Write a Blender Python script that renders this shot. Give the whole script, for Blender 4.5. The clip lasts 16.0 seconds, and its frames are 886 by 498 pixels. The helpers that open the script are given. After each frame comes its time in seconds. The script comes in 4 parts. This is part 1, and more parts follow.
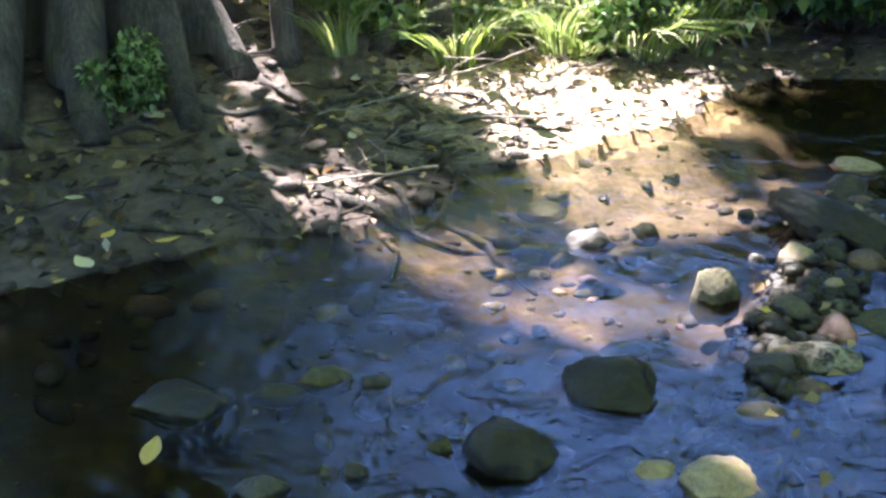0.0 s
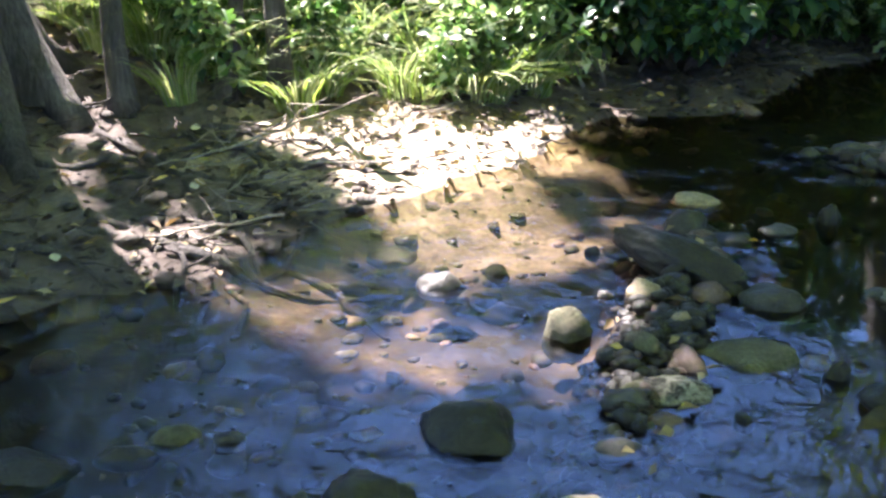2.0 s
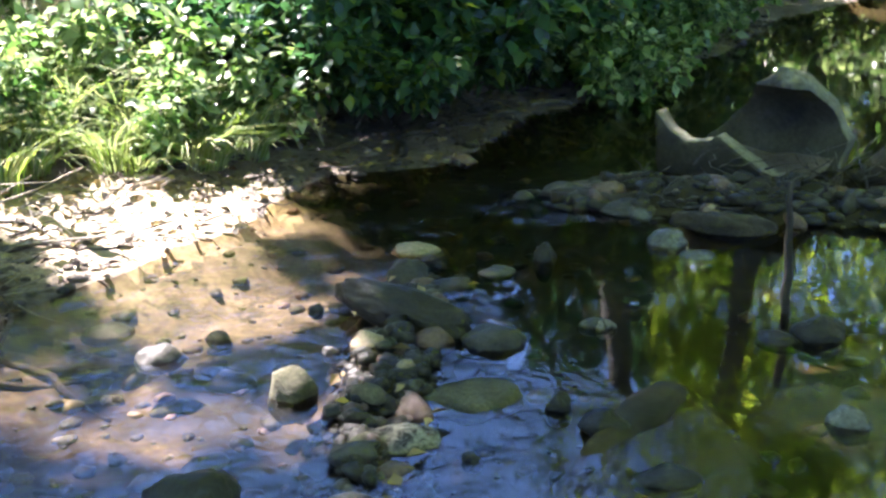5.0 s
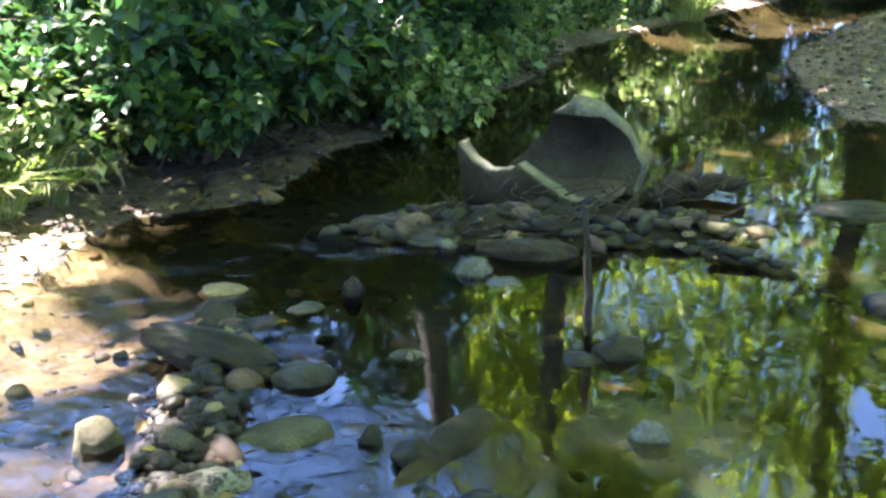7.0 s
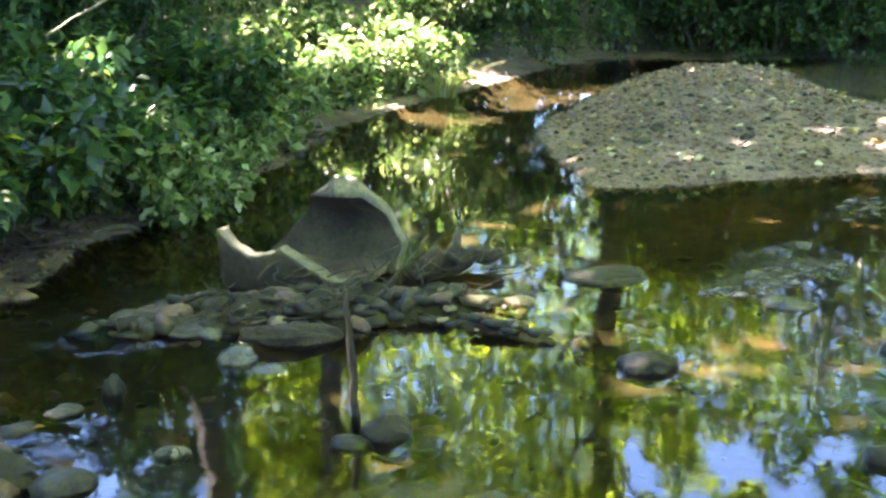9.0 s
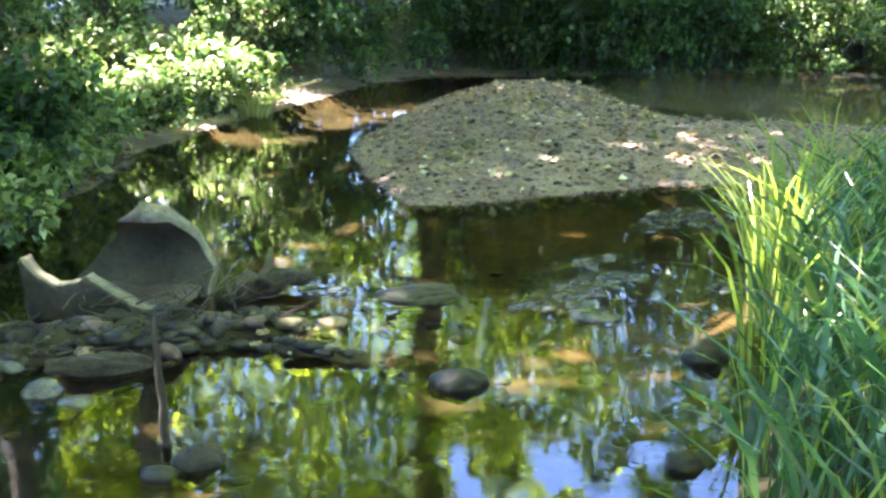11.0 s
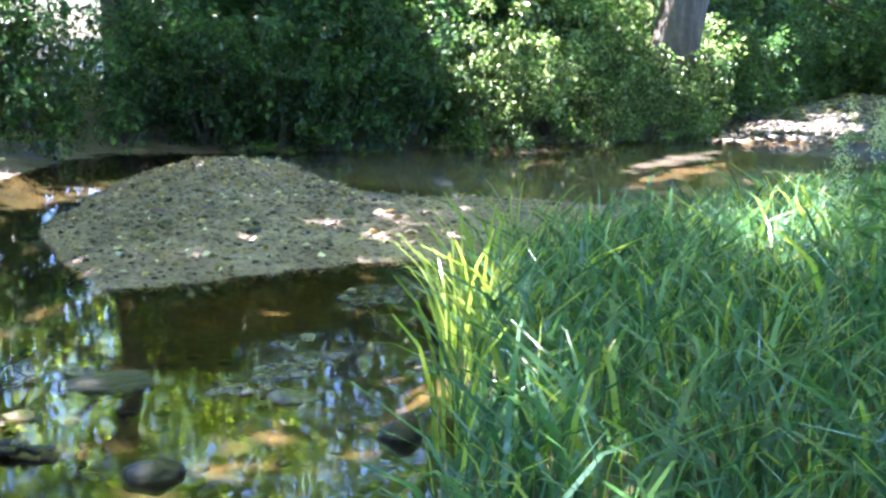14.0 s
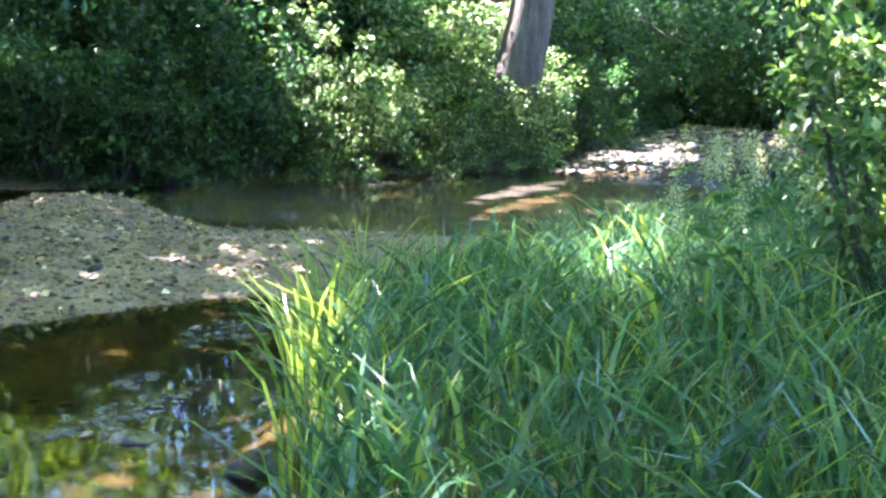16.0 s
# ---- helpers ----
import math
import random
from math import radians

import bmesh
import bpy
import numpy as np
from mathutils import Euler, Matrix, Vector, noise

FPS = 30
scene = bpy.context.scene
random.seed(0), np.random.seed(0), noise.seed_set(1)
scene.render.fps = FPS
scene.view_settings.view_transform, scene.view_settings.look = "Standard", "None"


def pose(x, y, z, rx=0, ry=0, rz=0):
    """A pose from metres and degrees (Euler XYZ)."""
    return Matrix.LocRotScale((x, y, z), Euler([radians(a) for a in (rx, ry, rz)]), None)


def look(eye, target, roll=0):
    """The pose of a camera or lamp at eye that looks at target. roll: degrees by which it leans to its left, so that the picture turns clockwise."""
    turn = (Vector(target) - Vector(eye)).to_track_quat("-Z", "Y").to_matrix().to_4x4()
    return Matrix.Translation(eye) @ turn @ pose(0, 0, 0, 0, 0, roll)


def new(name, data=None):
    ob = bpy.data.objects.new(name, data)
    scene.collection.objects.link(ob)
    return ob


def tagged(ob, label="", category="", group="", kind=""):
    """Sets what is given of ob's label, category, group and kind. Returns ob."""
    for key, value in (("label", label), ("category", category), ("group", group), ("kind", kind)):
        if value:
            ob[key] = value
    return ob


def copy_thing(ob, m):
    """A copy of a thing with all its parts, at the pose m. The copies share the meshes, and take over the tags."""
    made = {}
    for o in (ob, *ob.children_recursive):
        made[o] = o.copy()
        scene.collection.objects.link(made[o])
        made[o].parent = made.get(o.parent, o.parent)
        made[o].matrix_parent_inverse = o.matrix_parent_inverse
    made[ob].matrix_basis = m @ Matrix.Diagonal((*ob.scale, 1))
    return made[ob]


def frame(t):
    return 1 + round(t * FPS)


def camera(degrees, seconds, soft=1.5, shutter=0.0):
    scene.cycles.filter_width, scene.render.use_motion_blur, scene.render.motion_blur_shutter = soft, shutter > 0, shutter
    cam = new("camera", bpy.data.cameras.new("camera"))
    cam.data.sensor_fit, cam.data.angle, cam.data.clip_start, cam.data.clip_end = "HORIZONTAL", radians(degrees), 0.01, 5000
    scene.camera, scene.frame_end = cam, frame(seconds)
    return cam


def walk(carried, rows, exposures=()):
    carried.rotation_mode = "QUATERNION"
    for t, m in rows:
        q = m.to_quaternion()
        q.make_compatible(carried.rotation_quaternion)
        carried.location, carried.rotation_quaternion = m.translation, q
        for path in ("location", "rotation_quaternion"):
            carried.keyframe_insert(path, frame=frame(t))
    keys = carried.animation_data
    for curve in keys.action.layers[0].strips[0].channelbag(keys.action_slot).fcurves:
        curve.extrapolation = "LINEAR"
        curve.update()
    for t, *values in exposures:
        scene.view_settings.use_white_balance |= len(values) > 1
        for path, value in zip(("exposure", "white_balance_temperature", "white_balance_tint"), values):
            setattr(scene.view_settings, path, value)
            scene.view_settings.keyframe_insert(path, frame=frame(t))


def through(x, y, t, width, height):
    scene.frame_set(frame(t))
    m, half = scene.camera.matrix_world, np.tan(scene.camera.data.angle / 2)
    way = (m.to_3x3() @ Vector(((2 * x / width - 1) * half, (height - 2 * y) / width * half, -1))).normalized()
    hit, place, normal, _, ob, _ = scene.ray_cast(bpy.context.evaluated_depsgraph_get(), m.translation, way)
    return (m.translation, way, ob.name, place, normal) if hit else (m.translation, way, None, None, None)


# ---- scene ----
cam = camera(38.0, 16.0, soft=2.6)
# seconds, x, y, z, yaw, pitch, roll
ROWS = [
    (0.0, -0.007, -0.012, 1.489, 4.12, -24.06, -0.37),
    (0.5, -0.014, 0.007, 1.482, 2.20, -23.37, -0.12),
    (1.0, -0.018, 0.020, 1.478, 0.43, -23.35, 0.08),
    (1.5, -0.020, 0.026, 1.476, -1.07, -22.49, 0.12),
    (2.0, -0.020, 0.024, 1.482, -3.35, -22.12, 0.38),
    (2.5, -0.024, 0.034, 1.479, -5.35, -21.61, 0.43),
    (3.0, -0.028, 0.037, 1.478, -7.95, -20.94, 0.61),
    (5.5, 0.095, 0.032, 1.437, -16.89, -18.50, -0.81),
    (6.0, 0.100, 0.025, 1.438, -18.97, -17.87, -0.81),
    (6.5, 0.101, 0.025, 1.440, -21.24, -17.81, -0.65),
    (7.0, 0.108, 0.012, 1.448, -23.64, -17.71, -0.57),
    (7.5, 0.113, 0.003, 1.453, -26.52, -17.13, -0.69),
    (8.0, 0.122, -0.022, 1.469, -29.65, -16.56, -0.88),
    (8.5, 0.133, -0.023, 1.474, -32.49, -15.69, -0.87),
    (9.0, 0.139, -0.020, 1.480, -34.14, -14.52, -1.06),
    (9.5, 0.151, -0.042, 1.491, -36.49, -13.95, -0.94),
    (12.0, 0.180, -0.060, 1.508, -46.63, -13.54, -0.02),
    (12.5, 0.201, -0.052, 1.517, -49.21, -12.67, 0.43),
    (13.0, 0.187, -0.075, 1.533, -50.93, -11.60, 0.60),
    (13.5, 0.188, -0.090, 1.538, -53.25, -11.01, 0.35),
    (14.0, 0.180, -0.106, 1.548, -55.55, -10.75, 0.70),
    (14.5, 0.178, -0.111, 1.550, -57.27, -10.15, 0.77),
    (15.0, 0.162, -0.140, 1.561, -59.22, -9.71, 0.89),
    (15.5, 0.171, -0.132, 1.560, -60.77, -9.38, 0.86),
    (16.0, 0.174, -0.144, 1.561, -62.23, -9.26, 0.80),
]
walk(cam, [(t, pose(x, y, z, 0, 0, yaw) @ pose(0, 0, 0, 90 + pitch) @ pose(0, 0, 0, 0, 0, roll))
           for t, x, y, z, yaw, pitch, roll in ROWS],
     exposures=[(0.0, 3.5, 6000, 25), (3.0, 3.45, 6000, 25), (6.0, 3.7, 6000, 23), (8.5, 4.65, 6900, 24), (12.5, 4.6, 6200, 25), (16.0, 4.5, 5900, 27)])

# ---- light ----
SUN_YAW, SUN_UP = 30.0, 60.0          # degrees: left of +y, above the horizon
world = bpy.data.worlds.new("world")
scene.world = world
world.use_nodes = True
wn = world.node_tree
sky = wn.nodes.new("ShaderNodeTexSky")
sky.sky_type, sky.sun_disc = "NISHITA", False
sky.ozone_density, sky.dust_density, sky.altitude = 6.0, 0.0, 2500.0
sky.sun_elevation, sky.sun_rotation = radians(SUN_UP), radians(-SUN_YAW)
wn.links.new(sky.outputs[0], wn.nodes["Background"].inputs[0])
wn.nodes["Background"].inputs[1].default_value = 0.105
sun_dir = Vector((-math.sin(radians(SUN_YAW)) * math.cos(radians(SUN_UP)),
                  math.cos(radians(SUN_YAW)) * math.cos(radians(SUN_UP)), math.sin(radians(SUN_UP))))
sun = new("sun", bpy.data.lights.new("sun", "SUN"))
sun.data.energy, sun.data.angle, sun.data.color = 5.0, radians(0.53), (1.0, 0.93, 0.82)
sun.matrix_world = look(sun_dir * 30, (0, 0, 0))


# ---- materials ----
def node_mat(name):
    m = bpy.data.materials.new(name)
    m.use_nodes = True
    return m, m.node_tree, m.node_tree.nodes["Principled BSDF"]


def noise_tex(nt, scale, detail=6.0, rough=0.6, coord=None, dist=0.0):
    n = nt.nodes.new("ShaderNodeTexNoise")
    n.inputs["Scale"].default_value, n.inputs["Detail"].default_value = scale, detail
    n.inputs["Roughness"].default_value, n.inputs["Distortion"].default_value = rough, dist
    if coord is not None:
        nt.links.new(coord, n.inputs["Vector"])
    return n


def ramp(nt, fac, stops):
    r = nt.nodes.new("ShaderNodeValToRGB")
    e = r.color_ramp.elements
    while len(e) < len(stops):
        e.new(0.5)
    for i, (p, c) in enumerate(stops):
        e[i].position, e[i].color = p, (*c, 1)
    nt.links.new(fac, r.inputs[0])
    return r.outputs[0]


def mixed(nt, kind, fac, a, b):
    m = nt.nodes.new("ShaderNodeMix")
    m.data_type, m.blend_type = "RGBA", kind
    for sock, v in ((m.inputs[0], fac), (m.inputs[6], a), (m.inputs[7], b)):
        if isinstance(v, (int, float)):
            sock.default_value = v
        elif isinstance(v, tuple):
            sock.default_value = (*v, 1)
        else:
            nt.links.new(v, sock)
    return m.outputs[2]


def bumped(nt, bsdf, height, strength, distance):
    b = nt.nodes.new("ShaderNodeBump")
    b.inputs["Strength"].default_value, b.inputs["Distance"].default_value = strength, distance
    nt.links.new(height, b.inputs["Height"])
    nt.links.new(b.outputs[0], bsdf.inputs["Normal"])


def rough_surface(name, stops, scale, roughness, bump=0.6, distance=0.01, spots=None, fine=9.0, shine=0.3, along=1.0):
    """A natural surface: two scales of noise in the colour, a relief, and optional spots of another colour."""
    m, nt, p = node_mat(name)
    co = nt.nodes.new("ShaderNodeNewGeometry").outputs["Position"]
    if along != 1.0:
        mp = nt.nodes.new("ShaderNodeMapping")
        mp.inputs["Scale"].default_value = (1, 1, along)
        nt.links.new(co, mp.inputs[0])
        co = mp.outputs[0]
    big, small = noise_tex(nt, scale, 5, 0.65, co), noise_tex(nt, scale * fine, 8, 0.7, co)
    col = ramp(nt, big.outputs[0], stops)
    col = mixed(nt, "OVERLAY", 0.75, col, ramp(nt, small.outputs[0], [(0.3, (0.2, 0.2, 0.2)), (0.7, (0.8, 0.8, 0.8))]))
    if spots:
        third = noise_tex(nt, scale * 2.3, 7, 0.75, co, 0.6)
        col = mixed(nt, "MIX", ramp(nt, third.outputs[0], [(spots[1], (0, 0, 0)), (spots[1] + 0.12, (1, 1, 1))]), col, spots[0])
    nt.links.new(col, p.inputs["Base Color"])
    p.inputs["Roughness"].default_value = roughness
    p.inputs["Specular IOR Level"].default_value = shine
    bumped(nt, p, small.outputs[0], bump, distance)
    return m


def leaf_material(name, dark, light, shine=0.35, through=0.45):
    m, nt, p = node_mat(name)
    geo = nt.nodes.new("ShaderNodeNewGeometry")
    col = ramp(nt, geo.outputs["Random Per Island"], [(0.0, dark), (0.55, tuple((a + b) / 2 for a, b in zip(dark, light))), (1.0, light)])
    patch = noise_tex(nt, 1.3, 3, 0.5, geo.outputs["Position"])
    col = mixed(nt, "OVERLAY", 0.5, col, ramp(nt, patch.outputs[0], [(0.3, (0.3, 0.33, 0.3)), (0.7, (0.7, 0.68, 0.6))]))
    nt.links.new(col, p.inputs["Base Color"])
    p.inputs["Roughness"].default_value = shine
    t = nt.nodes.new("ShaderNodeBsdfTranslucent")
    nt.links.new(mixed(nt, "MULTIPLY", 1.0, col, (1.4, 1.5, 0.85)), t.inputs[0])
    mx = nt.nodes.new("ShaderNodeMixShader")
    mx.inputs[0].default_value = through
    nt.links.new(p.outputs[0], mx.inputs[1])
    nt.links.new(t.outputs[0], mx.inputs[2])
    nt.links.new(mx.outputs[0], nt.nodes["Material Output"].inputs[0])
    return m


MUD = rough_surface("mud", [(0.3, (0.055, 0.043, 0.035)), (0.55, (0.15, 0.12, 0.10)), (0.8, (0.28, 0.235, 0.20))], 3.0, 0.45, 1.0, 0.035)
SHORE_BED = rough_surface("sandy_shallow_bed", [(0.3, (0.05, 0.04, 0.03)), (0.55, (0.16, 0.127, 0.096)), (0.8, (0.34, 0.28, 0.22))], 5.0, 0.8, 0.6, 0.015, ((0.035, 0.028, 0.017), 0.52))
BED_BROWN = rough_surface("brown_silty_bed", [(0.3, (0.03, 0.023, 0.012)), (0.55, (0.09, 0.062, 0.034)), (0.8, (0.17, 0.115, 0.065))], 1.4, 0.8, 0.6, 0.02, ((0.025, 0.024, 0.012), 0.58))
SILT_SUNNY = rough_surface("pale_sunlit_silt", [(0.3, (0.20, 0.15, 0.10)), (0.6, (0.36, 0.29, 0.21)), (0.8, (0.45, 0.38, 0.29))], 5.0, 0.7, 0.7, 0.015, ((0.07, 0.05, 0.035), 0.55))
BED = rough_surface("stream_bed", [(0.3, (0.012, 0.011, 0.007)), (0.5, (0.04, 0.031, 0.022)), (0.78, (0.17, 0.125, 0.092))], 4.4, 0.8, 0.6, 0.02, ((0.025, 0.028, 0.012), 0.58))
BED_DARK = rough_surface("dark_silt_and_shade_bed", [(0.3, (0.010, 0.010, 0.005)), (0.5, (0.032, 0.027, 0.014)), (0.75, (0.085, 0.06, 0.03))], 1.6, 0.8, 0.6, 0.02, ((0.02, 0.024, 0.01), 0.56))
GRAVEL = rough_surface("grey_gravel", [(0.25, (0.12, 0.088, 0.075)), (0.5, (0.215, 0.163, 0.142)), (0.8, (0.33, 0.262, 0.23))], 2.0, 0.85, 1.0, 0.02, ((0.06, 0.05, 0.04), 0.62), 14.0)
SOIL = rough_surface("grassy_soil", [(0.3, (0.02, 0.02, 0.01)), (0.6, (0.05, 0.045, 0.02)), (0.8, (0.09, 0.07, 0.04))], 2.0, 0.9, 0.8, 0.02)
STONE = {
    "dark": rough_surface("dark_wet_stone", [(0.3, (0.012, 0.011, 0.009)), (0.6, (0.03, 0.027, 0.021)), (0.8, (0.065, 0.058, 0.045))], 9.0, 0.35, 0.6, 0.008),
    "grey": rough_surface("grey_stone", [(0.3, (0.025, 0.023, 0.021)), (0.6, (0.065, 0.06, 0.053)), (0.8, (0.14, 0.13, 0.115))], 9.0, 0.4, 0.6, 0.008),
    "wet": rough_surface("wet_glossy_stone", [(0.3, (0.03, 0.03, 0.03)), (0.6, (0.08, 0.08, 0.08)), (0.8, (0.2, 0.2, 0.2))], 9.0, 0.12, 0.7, 0.008, shine=0.8),
    "tan": rough_surface("tan_stone", [(0.3, (0.20, 0.15, 0.09)), (0.6, (0.33, 0.26, 0.17)), (0.8, (0.42, 0.35, 0.25))], 7.0, 0.55, 0.4, 0.006),
    "pale": rough_surface("pale_crusted_stone", [(0.3, (0.16, 0.14, 0.11)), (0.6, (0.38, 0.34, 0.28)), (0.8, (0.42, 0.39, 0.33))], 12.0, 0.55, 1.0, 0.016, ((0.04, 0.033, 0.022), 0.47)),
    "moss": rough_surface("mossy_stone", [(0.3, (0.05, 0.045, 0.025)), (0.6, (0.14, 0.13, 0.075)), (0.8, (0.26, 0.24, 0.15))], 11.0, 0.6, 1.0, 0.014, ((0.06, 0.075, 0.02), 0.55)),
    "red": rough_surface("reddish_stone", [(0.3, (0.08, 0.05, 0.042)), (0.6, (0.15, 0.10, 0.085)), (0.8, (0.26, 0.19, 0.165))], 9.0, 0.4, 0.6, 0.008),
}
CONCRETE_DARK = rough_surface("dark_concrete", [(0.3, (0.025, 0.023, 0.018)), (0.6, (0.07, 0.064, 0.05)), (0.85, (0.13, 0.12, 0.095))], 5.0, 0.6, 0.7, 0.012)
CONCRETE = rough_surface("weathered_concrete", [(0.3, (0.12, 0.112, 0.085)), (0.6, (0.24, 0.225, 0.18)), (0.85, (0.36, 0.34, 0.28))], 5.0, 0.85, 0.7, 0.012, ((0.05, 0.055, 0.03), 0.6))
BARK = rough_surface("grey_bark", [(0.3, (0.045, 0.039, 0.036)), (0.6, (0.14, 0.124, 0.112)), (0.8, (0.28, 0.255, 0.23))], 9.0, 0.85, 1.0, 0.03, along=0.16)
PALE_WOOD = rough_surface("bleached_wood", [(0.3, (0.16, 0.13, 0.10)), (0.6, (0.30, 0.26, 0.21)), (0.8, (0.42, 0.38, 0.32))], 9.0, 0.75, 0.6, 0.006)
DARK_WOOD = rough_surface("dark_wet_wood", [(0.3, (0.025, 0.02, 0.016)), (0.6, (0.065, 0.053, 0.043)), (0.8, (0.13, 0.11, 0.09))], 8.0, 0.5, 0.9, 0.012)
LEAF = leaf_material("green_leaves", (0.025, 0.06, 0.02), (0.08, 0.16, 0.05))
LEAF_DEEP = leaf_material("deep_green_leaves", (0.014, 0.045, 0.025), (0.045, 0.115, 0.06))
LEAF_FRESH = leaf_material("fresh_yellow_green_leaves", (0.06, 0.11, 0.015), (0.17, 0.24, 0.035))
CROWN_SUNLIT = leaf_material("sunlit_crown_leaves", (0.2, 0.29, 0.025), (0.40, 0.48, 0.06), 0.4, 0.68)
LEAF_PALE_SUN = leaf_material("pale_sunny_leaves", (0.14, 0.20, 0.10), (0.36, 0.43, 0.27), 0.26, 0.4)
GRASS = leaf_material("green_grass", (0.024, 0.072, 0.042), (0.085, 0.185, 0.105), 0.2, 0.4)
GRASS_FRESH = leaf_material("fresh_grass", (0.11, 0.17, 0.035), (0.28, 0.36, 0.10), 0.3, 0.58)
LITTER = leaf_material("dry_leaves", (0.10, 0.05, 0.02), (0.38, 0.29, 0.17), 0.6, 0.15)
PALE_LEAF = leaf_material("pale_dry_leaf", (0.45, 0.40, 0.28), (0.6, 0.56, 0.46), 0.5, 0.1)
YELLOW_LEAF = leaf_material("yellow_fallen_leaf", (0.45, 0.30, 0.08), (0.55, 0.40, 0.14), 0.5, 0.15)
SEED_GLARE = leaf_material("seed_heads_and_glare", (0.28, 0.30, 0.17), (0.5, 0.5, 0.33), 0.6, 0.3)


def water_material(name, scale, strength, distance, ior, silt, chop, tint):
    """Shallow water: gloss by Fresnel over a tinted see-through body with a little silt in it, and ripples."""
    m, nt, p = node_mat(name)
    co = nt.nodes.new("ShaderNodeNewGeometry").outputs["Position"]
    nt.nodes.remove(p)
    body = nt.nodes.new("ShaderNodeBsdfTransparent")
    body.inputs[0].default_value = (*tint, 1)
    gloss = nt.nodes.new("ShaderNodeBsdfGlossy")
    gloss.inputs["Roughness"].default_value = 0.008
    long, fine = noise_tex(nt, scale, 4, 0.55, co, 0.8), noise_tex(nt, scale * 5, 3, 0.5, co, 0.4)
    add = nt.nodes.new("ShaderNodeMath")
    add.operation = "MULTIPLY_ADD"
    add.inputs[1].default_value = chop
    nt.links.new(fine.outputs[0], add.inputs[0])
    nt.links.new(long.outputs[0], add.inputs[2])
    b = nt.nodes.new("ShaderNodeBump")
    b.inputs["Strength"].default_value, b.inputs["Distance"].default_value = strength, distance
    nt.links.new(add.outputs[0], b.inputs["Height"])
    nt.links.new(b.outputs[0], gloss.inputs["Normal"])
    fr = nt.nodes.new("ShaderNodeFresnel")
    fr.inputs["IOR"].default_value = ior
    nt.links.new(b.outputs[0], fr.inputs["Normal"])
    mx = nt.nodes.new("ShaderNodeMixShader")
    murk, cloud = nt.nodes.new("ShaderNodeMixShader"), nt.nodes.new("ShaderNodeBsdfDiffuse")
    cloud.inputs[0].default_value = (0.50, 0.44, 0.36, 1)
    murk.inputs[0].default_value = silt
    nt.links.new(body.outputs[0], murk.inputs[1])
    nt.links.new(cloud.outputs[0], murk.inputs[2])
    nt.links.new(fr.outputs[0], mx.inputs[0])
    nt.links.new(murk.outputs[0], mx.inputs[1])
    nt.links.new(gloss.outputs[0], mx.inputs[2])
    nt.links.new(mx.outputs[0], nt.nodes["Material Output"].inputs[0])
    return m


WATER = water_material("stream_water", 8.0, 0.05, 0.008, 1.5, 0.0, 0.05, (0.74, 0.70, 0.54))
WATER_FAST = water_material("rippling_water", 8.0, 0.8, 0.015, 1.5, 0.0, 0.13, (0.70, 0.66, 0.58))
WATER_SILTY = water_material("silty_water", 8.0, 0.08, 0.008, 1.45, 0.13, 0.1, (0.86, 0.82, 0.70))


# ---- mesh helpers ----
rng = np.random.default_rng(7)


def mesh_from(name, verts, faces, mats, smooth=True):
    me = bpy.data.meshes.new(name)
    me.from_pydata([tuple(v) for v in verts], [], [tuple(f) for f in faces])
    for m in (mats if isinstance(mats, (list, tuple)) else [mats]):
        me.materials.append(m)
    if smooth:
        me.polygons.foreach_set("use_smooth", [True] * len(me.polygons))
    me.update()
    return me


def part(name, me, parent=None, label=""):
    ob = new(name, me)
    ob.parent = parent
    return tagged(ob, label)


def thing(name, at, label, category, group="", yaw=0.0, kind=""):
    ob = new(name)
    ob.matrix_basis = pose(*at, 0, 0, yaw)
    return tagged(ob, label, category, group, kind)


# ---- the ground: one sheet, with the stream cut into it ----
LEFT_BANK = np.array([(-400, 2.2), (-6, 2.5), (-2.6, 2.8), (-1.4, 2.96), (-1.02, 3.12), (-0.82, 3.33), (-0.49, 3.41), (-0.32, 3.70), (-0.13, 4.02),
                      (0.13, 4.12), (0.3, 4.33), (0.53, 4.47), (0.70, 4.66), (0.92, 5.02), (1.23, 5.07), (1.44, 5.0), (1.68, 5.25), (2.0, 5.75),
                      (2.7, 6.25), (3.7, 7.0), (4.6, 7.95), (5.53, 8.56), (6.77, 9.15), (7.9, 9.75), (9.0, 10.1), (10.3, 8.95), (12.1, 7.5),
                      (14.1, 6.4), (17.4, 6.7), (21, 7.0), (30, 9), (400, 60), (400, 400), (-400, 400)])
RIGHT_BANK = np.array([(-400, 0.7), (-1, 0.85), (1, 0.95), (2, 1.1), (2.5, 1.4), (2.95, 1.85), (3.45, 2.1), (3.95, 2.4), (4.5, 2.75), (5.1, 3.1), (5.8, 3.4),
                       (7.0, 3.55), (8.5, 3.5), (10, 3.35), (12, 3.2), (14.5, 3.0), (17, 3.3), (22, 4.0), (30, 5), (400, 40), (400, -400), (-400, -400)])
BAR = np.array([(4.76, 5.31), (5.22, 4.95), (5.75, 4.85), (6.2, 4.62), (6.6, 4.3), (7.6, 4.05), (9.3, 4.2), (9.1, 4.9), (8.5, 6.2), (9.0, 7.3), (9.75, 8.35),
                (9.3, 9.2), (8.2, 8.75), (7.0, 8.0), (5.85, 7.2), (5.2, 6.2)])
RIFFLE = np.array([(14.2, 5.9), (15.0, 4.6), (16.5, 3.6), (22, 4.2), (24, 7.2), (17.5, 6.6)])


